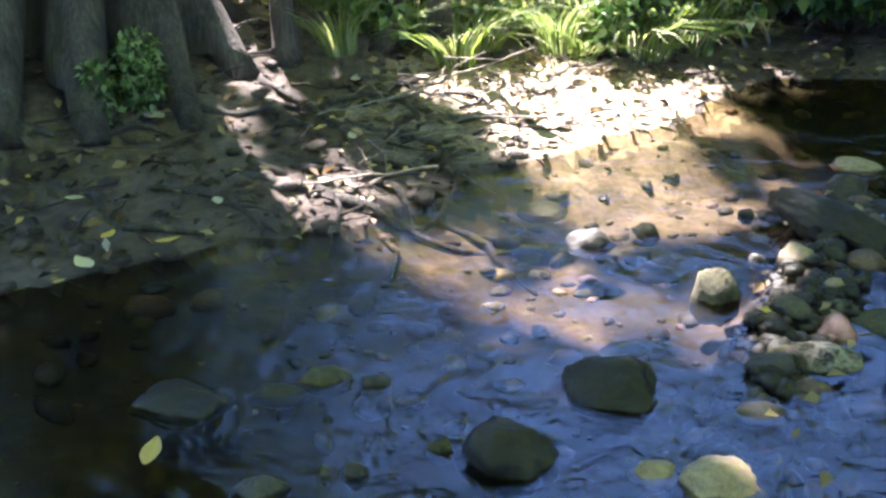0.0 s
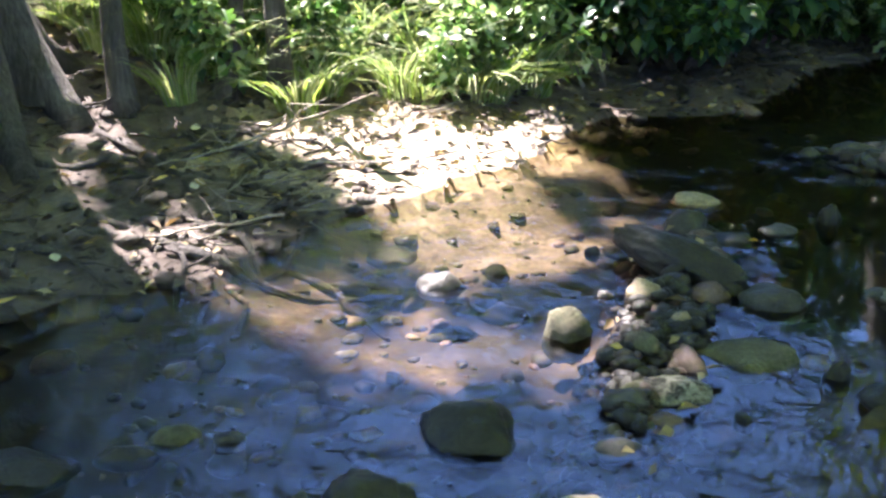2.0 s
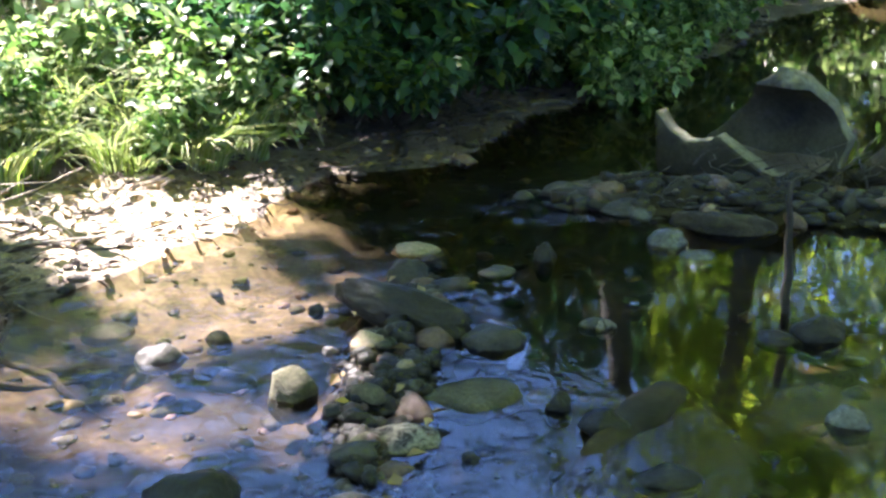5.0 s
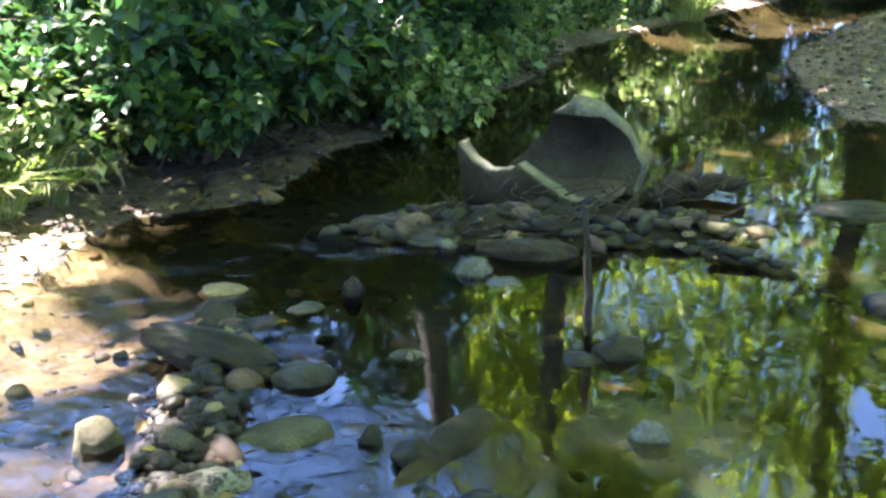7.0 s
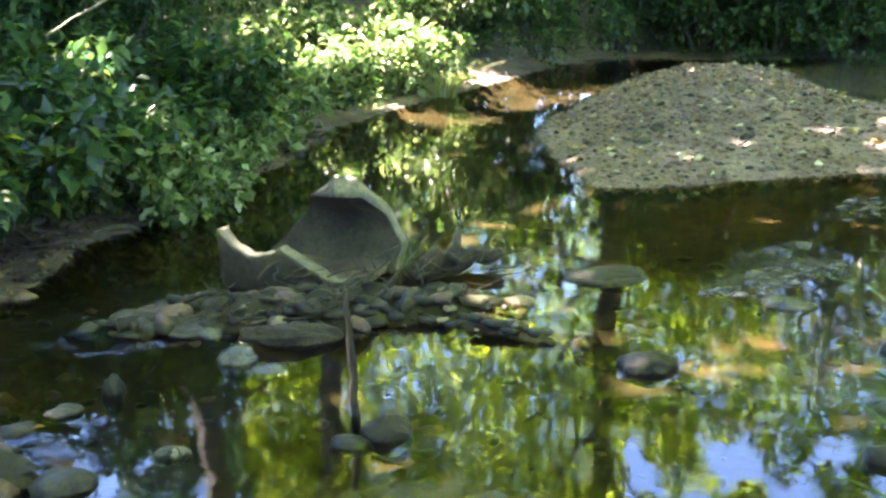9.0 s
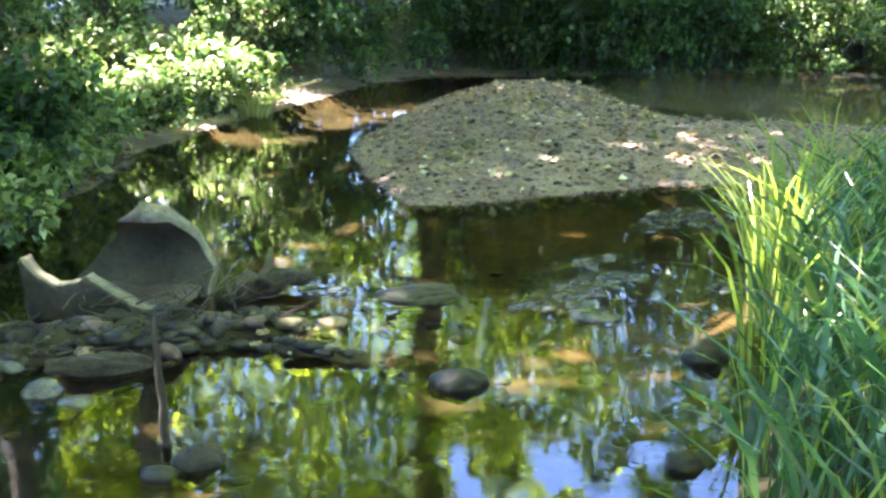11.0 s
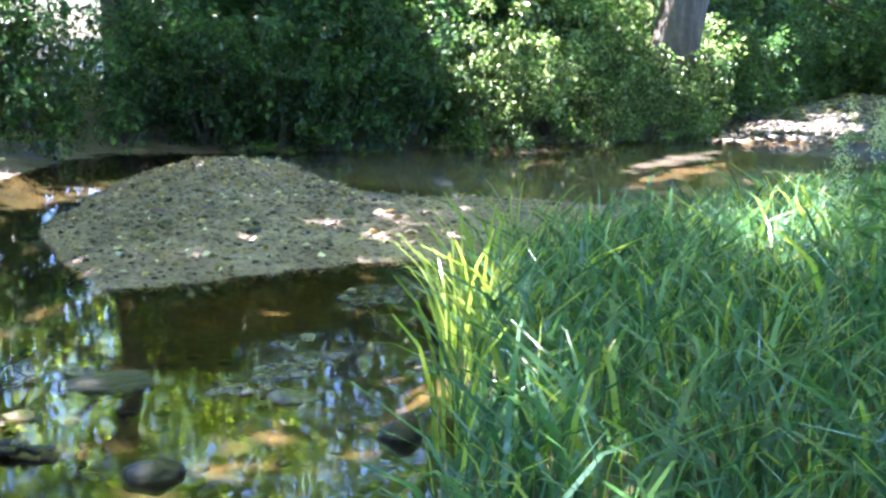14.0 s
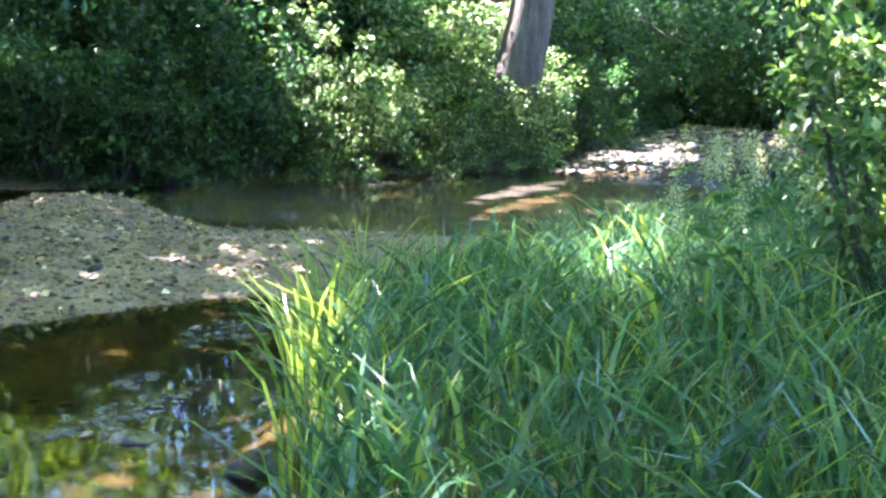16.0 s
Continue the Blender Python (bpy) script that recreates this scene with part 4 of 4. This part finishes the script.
# pale roots hanging from the bank
for k in range(7):
    q = random.Random(k + 40)
    x, y = 0.82 + 0.06 * k + q.uniform(-0.03, 0.03), 5.5 + 0.03 * k + q.uniform(-0.05, 0.05)
    z = height_at(x, y)
    path = crooked(q, (x + q.uniform(-0.1, 0.15), y + 0.2, z + q.uniform(0.25, 0.5)), (x + q.uniform(-0.08, 0.1), y - q.uniform(0.02, 0.16), z - 0.02), 6, 0.03)
    root = new("hanging_root", joined_tubes("hanging_root", [(path, [0.010 - 0.001 * i for i in range(6)])], PALE_WOOD, 7))
    tagged(root, "pale root hanging over the muddy bank", "root", "hanging roots")


def stick(path, girth, mat, label, seed, twigs=2, group=""):
    q = random.Random(seed)
    pts = crooked(q, path[0], path[1], 9, 0.003 if group == "" and twigs == 0 else min(girth * 0.6, 0.02))
    ob = new("stick", joined_tubes("stick", [(pts, [girth * (1 - 0.5 * i / 8) * q.uniform(0.85, 1.1) for i in range(9)])] +
             [([pts[3 + k], pts[3 + k] + Vector((q.uniform(-0.1, 0.1), q.uniform(-0.1, 0.1), 0.05)), pts[3 + k] + Vector((q.uniform(-0.2, 0.2), q.uniform(-0.2, 0.2), 0.1))],
               [girth * 0.5, girth * 0.4, girth * 0.2]) for k in range(twigs)], mat, 8))
    return tagged(ob, label, "stick", group)


stick([(0.86, 5.45, 0.12), (1.62, 6.0, 0.30)], 0.028, PALE_WOOD, "bleached driftwood branch lying on the bank", 1, 2)
stick([(1.85, 6.25, 0.12), (2.35, 6.5, 0.75)], 0.016, PALE_WOOD, "thin crooked dead branch leaning on the bank", 2, 1)
log = new("log", stone_shape("log", 0.38, 0.11, 0.06, DARK_WOOD, 33, 4, 0.3))
log.matrix_basis = pose(2.17, 3.95, 0.015, 0, 4, -27)
tagged(log, "short brown weathered log beside the pipe", "driftwood")
stick([(1.7, 4.45, 0.02), (2.3, 4.2, 0.03)], 0.03, DARK_WOOD, "dark waterlogged branch in front of the pipe", 4, 1)
stick([(3.0, 4.42, 0.03), (3.36, 4.28, 0.07)], 0.06, DARK_WOOD, "dark waterlogged log behind the pipe", 5, 2)
post = stick([(1.985, 3.19, -0.05), (1.975, 3.21, 0.40)], 0.017, DARK_WOOD, "thin dark upright stake standing in the stream", 6, 0)
for k, (a, b) in enumerate([((2.25, 4.05, 0.02), (2.75, 4.2, 0.16)), ((2.5, 4.0, 0.03), (3.0, 4.3, 0.2)), ((2.9, 4.2, 0.02), (2.85, 4.25, 0.25)), ((2.1, 4.15, 0.03), (2.6, 4.12, 0.06)),
                            ((-0.55, 4.35, 0.1), (0.0, 4.75, 0.2)), ((-0.4, 4.5, 0.1), (-0.75, 4.2, 0.1)), ((-0.3, 3.85, 0.05), (-0.7, 3.65, 0.06)), ((-0.25, 4.2, 0.1), (0.15, 4.3, 0.08)),
                            ((1.0, 6.2, 0.6), (0.5, 5.9, 0.75)), ((2.3, 6.9, 0.9), (2.9, 6.9, 1.2))]):
    stick([a, b], 0.006, PALE_WOOD if k > 3 else BARK, "thin bare twig caught among the debris", 20 + k, 2, "twigs")


# smaller stones along the riffle, round the pipe and on the gravel bar
kit = [(k, stone_shape("stone", 0.08 * (1 + 0.5 * (s % 3)), 0.06 * (1 + 0.4 * (s % 2)), 0.022 + 0.008 * (s % 3), STONE[k], 500 + s, 2, 0.3)) for s, k in enumerate(["dark", "grey", "dark", "wet", "moss", "red", "dark", "dark", "grey", "dark"])]
q = random.Random(9)
pick_ = np.random.default_rng(31)
for count, (x0, x1, y0, y1), test in [(46, (0.3, 1.5, 2.2, 4.1), lambda x, y, h: np.abs((x - 0.45) - (y - 2.3) * 0.36) < 0.2), (45, (1.5, 3.4, 3.5, 4.8), lambda x, y, h: h > -0.05),
                                      (26, (-1.3, 0.4, 2.1, 3.6), lambda x, y, h: (h > -0.2) & (h < -0.03)), (28, (5.0, 9.0, 4.8, 8.4), lambda x, y, h: h > 0.05), (14, (2.0, 4.6, 2.4, 3.6), lambda x, y, h: h < -0.05), (90, (1.2, 4.2, 4.9, 7.6), lambda x, y, h: (h > -0.02) & (h < 0.2))]:
    xs, ys = pick_.uniform(x0, x1, 3000), pick_.uniform(y0, y1, 3000)
    hs = ground_height(xs, ys)[0]
    for i, n_ in enumerate(np.flatnonzero(test(xs, ys, hs))[:count]):
        k, me = q.choice(kit)
        ob = new("stone", me)
        low_ = float(hs[n_])
        ob.matrix_basis = pose(float(xs[n_]), float(ys[n_]), low_ + 0.004, q.uniform(-12, 12), q.uniform(-12, 12), q.uniform(0, 360)) @ Matrix.Scale(q.uniform(0.6, 1.25), 4)
        tagged(ob, STONE_WORDS[k], "stone", "small stones")

# roots that creep over the mud
for k in range(40):
    x, y = (q.uniform(-1.9, -0.2), q.uniform(3.5, 4.7)) if k < 22 else (q.uniform(1.2, 2.6), q.uniform(5.3, 6.4))
    if ground_height(x, y)[1] < 0.05:
        continue
    a, pts = q.uniform(-1.6, 0.1), []
    for i in range(10):
        pts.append((x, y, height_at(x, y) + 0.008 + 0.012 * math.sin(i * 1.1 + k)))
        a += q.gauss(0, 0.3)
        x, y = x + math.cos(a) * 0.07, y + math.sin(a) * 0.07
    root = new("bank_root", joined_tubes("bank_root", [(pts, [0.016 * q.uniform(0.7, 1.3) * (1 - 0.07 * i) for i in range(10)])], BARK, 7))
    tagged(root, "crooked dark root creeping over the muddy bank", "root", "bank roots")


# ---- litter, gravel and pebbles ----
def scatter(count, lo, hi, test, seed):
    g_ = np.random.default_rng(seed)
    x, y = g_.uniform(lo[0], hi[0], count), g_.uniform(lo[1], hi[1], count)
    k = test(x, y, g_)
    return x[k], y[k], g_


def pebbles(name, x, y, size, flat, mats, pick, seed, sink=0.3):
    """Many little stones of forty faces in one mesh."""
    g_ = np.random.default_rng(seed)
    bm = bmesh.new()
    bmesh.ops.create_icosphere(bm, subdivisions=1, radius=1)
    base = np.array([tuple(v.co) for v in bm.verts])
    tri = np.array([[v.index for v in f.verts] for f in bm.faces])
    bm.free()
    n_ = len(x)
    v = base[None] * (1 + 0.22 * g_.normal(size=(n_, len(base), 1)).clip(-1.5, 1.5)) * np.stack([size, size * (0.6 + 0.4 * g_.random(n_)), size * flat], -1)[:, None]
    a = g_.uniform(0, 6.28, n_)
    c, s_ = np.cos(a)[:, None], np.sin(a)[:, None]
    v = np.stack([v[..., 0] * c - v[..., 1] * s_, v[..., 0] * s_ + v[..., 1] * c, v[..., 2]], -1)
    v += np.stack([x, y, ground_height(x, y)[0] + size * flat * (1 - 2 * sink)], -1)[:, None]
    f = (tri[None] + np.arange(n_)[:, None, None] * len(base)).reshape(-1, 3)
    me = bpy.data.meshes.new(name)
    me.vertices.add(v.shape[0] * v.shape[1])
    me.vertices.foreach_set("co", v.ravel())
    me.loops.add(f.size)
    me.loops.foreach_set("vertex_index", f.ravel().astype(np.int32))
    me.polygons.add(len(f))
    me.polygons.foreach_set("loop_start", np.arange(0, f.size, 3, dtype=np.int32))
    for m_ in mats:
        me.materials.append(m_)
    me.polygons.foreach_set("material_index", np.repeat(pick, len(tri)).astype(np.int32))
    me.polygons.foreach_set("use_smooth", [True] * len(f))
    me.update(calc_edges=True)
    return new(name, me)


kinds = [STONE["dark"], STONE["grey"], STONE["tan"], STONE["red"], STONE["moss"], STONE["pale"]]
x, y, g = scatter(9000, (-2.2, 1.5), (4.5, 5.2), lambda x, y, g_: (ground_height(x, y)[0] < -0.005) & (g_.random(len(x)) < np.where(np.hypot((x - 0.15) / 1.0, (y - 3.45) / 1.05) < 1, 0.34, 0.12)), 101)
size = 0.010 + 0.045 * g.random(len(x)) ** 2.2
tagged(pebbles("bed_pebbles", x, y, size, 0.35, kinds, g.choice(6, len(x), p=[0.36, 0.22, 0.09, 0.2, 0.1, 0.03]), 5, 0.42), "brown and grey pebbles on the stream bed", "pebbles", kind="stuff")
# the bar of small stones along the riffle
x, y, g = scatter(5000, (0.3, 2.2), (1.5, 4.1), lambda x, y, g_: np.abs((x - 0.45) - (y - 2.3) * 0.36 + 0.08 * wobble(x, y, 6)) < 0.2 * g_.random(len(x)) ** 0.5, 102)
size = 0.008 + 0.03 * g.random(len(x)) ** 2
ob = pebbles("riffle_pebbles", x, y, size, 0.6, kinds, g.choice(6, len(x), p=[0.72, 0.12, 0.02, 0.11, 0.03, 0.0]), 6, 0.25)
ob.location.z = 0.0
tagged(ob, "wet dark pebbles heaped in the riffle", "pebbles", kind="stuff")
# debris round the pipe
x, y, g = scatter(2600, (1.4, 3.2), (4.0, 5.0), lambda x, y, g_: ground_height(x, y)[0] > -0.04, 103)
ob = pebbles("pipe_debris", x, y, 0.012 + 0.055 * g.random(len(x)) ** 2.5, 0.36, kinds, g.choice(6, len(x), p=[0.5, 0.25, 0.08, 0.07, 0.07, 0.03]), 7, 0.2)
ob.location.z = 0.0
tagged(ob, "dark wet stones heaped against the pipe", "pebbles", kind="stuff")
# wet stones that just break the surface, added for the sky's glint on ripples
x, y, g = scatter(2500, (2.9, 2.9), (6.3, 4.6), lambda x, y, g_: np.min([np.hypot((x - cx) / ax, (y - cy) / ay) for cx, cy, ax, ay in ((5.6, 4.0, 0.35, 0.22), (4.15, 3.45, 0.5, 0.13), (4.5, 3.75, 0.2, 0.08), (4.7, 3.05, 0.2, 0.1), (2.83, 3.57, 0.14, 0.42))], 0) + 0.3 * wobble(x, y, 7) < 0.9, 107)
size = 0.012 + 0.03 * g.random(len(x)) ** 2
ob = pebbles("glint_stones", x, y, size, 0.3, [STONE["wet"], STONE["dark"]], g.choice(2, len(x), p=[0.8, 0.2]), 12)
co = np.array([tuple(v.co) for v in ob.data.vertices])
co[:, 2] += np.repeat(-ground_height(x, y)[0] - 0.003, 12)
ob.data.vertices.foreach_set("co", co.ravel())
tagged(ob, "wet glossy stones added at the surface for the glint of ripples", "pebbles", kind="stuff")
# gravel on the bar
x, y, g = scatter(18000, (4.6, 3.9), (10, 9.4), lambda x, y, g_: signed(BAR, x, y) > -0.1, 104)
size = 0.007 + 0.024 * g.random(len(x)) ** 3
tagged(pebbles("bar_gravel", x, y, size, 0.45, [GRAVEL, STONE["grey"], STONE["tan"], STONE["pale"], STONE["dark"]], g.choice(5, len(x), p=[0.74, 0.16, 0.06, 0.02, 0.02]), 8),
       "loose grey gravel covering the bar", "gravel", kind="stuff")
x, y, g = scatter(6000, (13.8, 3.3), (24, 7.3), lambda x, y, g_: signed(RIFFLE, x, y) > -0.2, 105)
tagged(pebbles("far_cobbles", x, y, 0.02 + 0.07 * g.random(len(x)) ** 2.5, 0.4, [STONE["grey"], STONE["wet"], STONE["tan"], STONE["dark"]], g.choice(4, len(x), p=[0.25, 0.25, 0.05, 0.45]), 9),
       "pale wet cobbles on the far shoal", "cobbles", kind="stuff")
# mud clods and rootlets on the left bank
x, y, g = scatter(6000, (-2.6, 2.9), (5.2, 8.2), lambda x, y, g_: (ground_height(x, y)[1] > -0.03) & (ground_height(x, y)[1] < 1.6) & (np.hypot((x - 0.2) / 0.7, (y - 4.65) / 0.45) > 1), 106)
tagged(pebbles("mud_clods", x, y, 0.008 + 0.04 * g.random(len(x)) ** 2.5, 0.45, [MUD, DARK_WOOD, STONE["dark"]], g.choice(3, len(x), p=[0.6, 0.25, 0.15]), 10), "dark lumps of mud and rotten wood on the bank", "mud", kind="stuff")


def litter(name, count, lo, hi, test, size, mats, weights, seed, label, lift=0.006):
    x, y, g_ = scatter(count, lo, hi, test, seed)
    m_ = len(x)
    pos = np.stack([x, y, np.maximum(ground_height(x, y)[0], 0.0) + lift + 0.02 * g_.random(m_)], -1)
    d = g_.normal(size=(m_, 3)) * [1, 1, 0.28]
    me = leaf_mesh(name, pos, d, size * (0.5 + g_.random(m_)), mats, 0.55, g_.choice(len(mats), m_, p=weights), seed)
    return tagged(new(name, me), label, "leaf litter", kind="stuff")


litter("leaf_litter", 2600, (-2.6, 2.9), (2.2, 6.2), lambda x, y, g_: (ground_height(x, y)[1] > -0.02) & (g_.random(len(x)) < np.where(x > -0.7, 0.8, 0.3)), 0.038,
       [LITTER, MUD, PALE_LEAF, YELLOW_LEAF], [0.62, 0.28, 0.05, 0.05], 201, "dry brown leaf litter on the bank")
litter("dark_litter", 9500, (-2.6, 2.9), (5.0, 8.2), lambda x, y, g_: (ground_height(x, y)[1] > 0.0) & (ground_height(x, y)[1] < 2.2) & (g_.random(len(x)) < 0.8), 0.045,
       [MUD, DARK_WOOD, LITTER], [0.45, 0.3, 0.25], 204, "rotten dark leaves and bark on the muddy bank")
litter("bar_litter", 1800, (4.8, 4.0), (10, 9.3), lambda x, y, g_: signed(BAR, x, y) > 0.1, 0.055, [LITTER, PALE_LEAF, DARK_WOOD], [0.75, 0.15, 0.1], 202, "dry leaves and bits of bark on the gravel bar", 0.012)
litter("riffle_litter", 70, (0.3, 2.2), (1.4, 3.8), lambda x, y, g_: np.abs((x - 0.45) - (y - 2.3) * 0.36) < 0.2, 0.045, [LITTER, YELLOW_LEAF], [0.85, 0.15], 203, "wet brown leaves stranded among the pebbles", 0.015)


def twig_heap(name, count, lo, hi, test, length, girth, mats, seed, label, lift=0.01):
    x, y, g_ = scatter(count, lo, hi, test, seed)
    stems = []
    q = random.Random(seed)
    for px, py in zip(x, y):
        a, ln_ = q.gauss(0.5, 0.7), length * q.uniform(0.4, 1.4)
        z = max(height_at(px, py), 0) + lift + q.uniform(0, 0.03)
        p0, p1 = (px, py, z), (px + math.cos(a) * ln_, py + math.sin(a) * ln_, z + q.uniform(-0.02, 0.04))
        stems.append((crooked(q, p0, p1, 4, 0.04 * ln_), [girth * q.uniform(0.5, 1.5) * (1 - 0.2 * i) for i in range(4)]))
    return tagged(new(name, joined_tubes(name, stems, mats, 5)), label, "twigs", kind="stuff")


twig_heap("bank_twigs", 900, (-2.4, 3.1), (4.6, 7.9), lambda x, y, g_: (ground_height(x, y)[1] > 0.02) & (ground_height(x, y)[1] < 1.3), 0.16, 0.005, DARK_WOOD, 301, "dark rootlets and twigs tangled on the bank")
twig_heap("pale_twigs", 110, (-0.7, 3.6), (0.4, 5.0), lambda x, y, g_: (ground_height(x, y)[1] > 0.02), 0.17, 0.004, PALE_WOOD, 302, "bleached twigs washed up on the bank")
twig_heap("pipe_twigs", 60, (2.0, 3.9), (3.4, 4.4), lambda x, y, g_: x > 0, 0.2, 0.004, DARK_WOOD, 303, "twigs caught against the pipe", 0.05)

fern = copy_thing(low, pose(-1.4, 4.12, height_at(-1.4, 4.12) - 0.03, 0, 0, 20))
fern.matrix_basis = pose(-1.4, 4.12, height_at(-1.4, 4.12) - 0.03, 0, 0, 20) @ Matrix.Diagonal((0.42, 0.42, 0.55, 1))
# single fallen leaves that stand out
def fallen_leaf(x, y, ln_, mat, label, turn, seed):
    """An oval leaf, folded along its rib and curled at the tip."""
    q = random.Random(seed)
    curl, fold, plump = q.uniform(0.1, 0.35), q.uniform(0.05, 0.3), q.uniform(0.22, 0.32)
    verts, faces = [], []
    for i in range(11):
        f = i / 10
        half = plump * ln_ * math.sin(math.pi * min(1, f * 0.94 + 0.03)) ** 0.8 * (1.1 - 0.35 * f)
        z = curl * ln_ * (f - 0.4) ** 2
        for j in (-1, -0.5, 0, 0.5, 1):
            verts.append(((f - 0.5) * ln_, half * j, z + fold * half * j * j + 0.002 * q.random()))
    for i in range(10):
        faces += [(i * 5 + j, (i + 1) * 5 + j, (i + 1) * 5 + j + 1, i * 5 + j + 1) for j in range(4)]
    me = mesh_from("fallen_leaf", verts, faces, mat)
    ob = new("fallen_leaf", me)
    ob.matrix_basis = pose(x, y, max(height_at(x, y), 0.0) + 0.03, 0, 0, turn)
    return tagged(ob, label, "leaf", "fallen leaves")


for k, (x, y, ln_, pale) in enumerate([(-1.28, 4.08, 0.11, 1), (-0.73, 4.12, 0.065, 0), (-0.67, 4.65, 0.07, 1), (-0.42, 4.7, 0.05, 1), (-0.93, 4.33, 0.055, 1), (-0.94, 3.52, 0.06, 1), (-1.35, 3.45, 0.06, 1),
                                       (-1.19, 3.25, 0.06, 0), (-1.21, 3.09, 0.085, 1), (-1.02, 3.25, 0.07, 0), (-0.77, 2.19, 0.10, 0), (-0.64, 3.7, 0.05, 1), (-1.24, 2.98, 0.04, 0), (-0.61, 4.1, 0.06, 1), (-0.1, 4.24, 0.07, 1)]):
    fallen_leaf(x, y, ln_, PALE_LEAF if pale else YELLOW_LEAF, "pale dry leaf lying on dark mud" if pale else "yellow fallen leaf lying on dark mud", (k * 67) % 180 - 40, 400 + k)

# ---- grassy tufts on the left bank, reeds and weeds on the near bank ----
def tuft(seed, count, length, width, mats, lean=0.8):
    g_ = np.random.default_rng(seed)
    a, rad = g_.uniform(0, 6.28, count), 0.11 * np.sqrt(g_.random(count))
    ob = blades("grass_tuft", 5000 + rad * np.cos(a), 5000 + rad * np.sin(a), length * (0.6 + 0.6 * g_.random(count)), np.full(count, width), mats, g_.choice(len(mats), count), seed, lean)
    co = np.array([tuple(v.co) for v in ob.data.vertices]) - (5000, 5000, float(ground_height(np.array([5000.0]), np.array([5000.0]))[0][0]))
    ob.data.vertices.foreach_set("co", co.ravel())
    return ob


first = tagged(tuft(1, 120, 0.38, 0.008, [GRASS_FRESH, SEED_GLARE, LEAF_PALE_SUN], 1.5), "tuft of arching fresh green grass on the bank", "grass", "grass tufts")
spots2 = [(-0.75, 4.85), (-0.5, 5.05), (-0.2, 5.1), (-0.85, 5.1), (0.1, 5.15), (0.4, 5.2), (-1.05, 5.05), (0.7, 5.45), (-0.35, 5.3), (0.25, 5.45), (-0.6, 5.4), (-0.05, 5.5), (3.5, 7.0), (3.7, 7.2), (3.3, 6.8), (0.55, 5.3), (-0.3, 4.9)]
g = np.random.default_rng(88)
spots2 += [(float(a), float(b)) for a, b in zip(g.uniform(-1.25, 0.85, 34), g.uniform(5.0, 5.75, 34))] + [(float(a), float(b)) for a, b in zip(g.uniform(5.0, 6.6, 22), g.uniform(8.9, 10.6, 22))]
for k, (x, y) in enumerate(spots2):
    m = pose(x, y, height_at(x, y), (k * 31) % 27 - 13, (k * 47) % 23 - 11, k * 77) @ Matrix.Scale(0.65 + 0.12 * (k % 6), 4)
    if k:
        copy_thing(first, m)
    else:
        first.matrix_basis = m
reed = tagged(tuft(2, 11, 0.60, 0.015, [GRASS_FRESH], 0.45), "tall bright yellow-green reed blades at the water's edge", "grass", "reeds")
for k, (x, y) in enumerate([(4.85, 3.0), (5.35, 3.25), (5.6, 3.35), (4.25, 2.62), (6.2, 3.45), (3.75, 2.3), (4.6, 2.8), (5.0, 3.0), (4.4, 2.55), (5.15, 3.05), (5.8, 3.3)]):
    m = pose(x, y, height_at(x, y), 0, 0, k * 101)
    if k:
        copy_thing(reed, m)
    else:
        reed.matrix_basis = m


def weed(seed):
    """A tall weed: a stem with broad leaves and a loose pale seed head."""
    q, g_ = random.Random(seed), np.random.default_rng(seed)
    ob = new("weed")
    tagged(ob, "tall flowering weed with a pale feathery seed head", "weed", "weeds in the grass")
    path = crooked(q, (0, 0, -0.03), (q.uniform(-0.12, 0.12), q.uniform(-0.12, 0.12), 0.8), 7, 0.012)
    part("stem", joined_tubes("stem", [(path, [0.004 - 0.0004 * i for i in range(7)])], GRASS, 5), ob)
    pts = np.array([tuple(p) for p in path])
    k = g_.integers(1, 5, 16)
    part("leaves", leaf_mesh("leaves", pts[k] + g_.normal(size=(16, 3)) * 0.01, g_.normal(size=(16, 3)) * [1, 1, 0.3], 0.13 * (0.6 + 0.6 * g_.random(16)), [GRASS], 0.35, None, seed), ob)
    c = pts[6] + g_.normal(size=(110, 3)) * [0.025, 0.025, 0.06] - [0, 0, 0.03]
    part("seed_head", leaf_mesh("seed_head", c, g_.normal(size=(110, 3)), np.full(110, 0.019), [SEED_GLARE], 0.6, None, seed), ob, "pale seed head")["kind"] = "stuff"
    return ob


kinds_w = [weed(s) for s in (1, 2, 3)]
g = np.random.default_rng(77)
spots3 = []
while len(spots3) < 110:
    x, y = g.uniform(4.5, 11), g.uniform(-2, 3.2)
    if signed(RIGHT_BANK, np.array([x]), np.array([y]))[0] > 0.7 and y < 0.3 * x - 0.1:
        spots3.append((x, y))
for k, (x, y) in enumerate(spots3):
    w = kinds_w[k % 3]
    m = pose(x, y, height_at(x, y), 0, 0, k * 53)
    if k < 3:
        w.matrix_basis = m
    else:
        copy_thing(w, m)
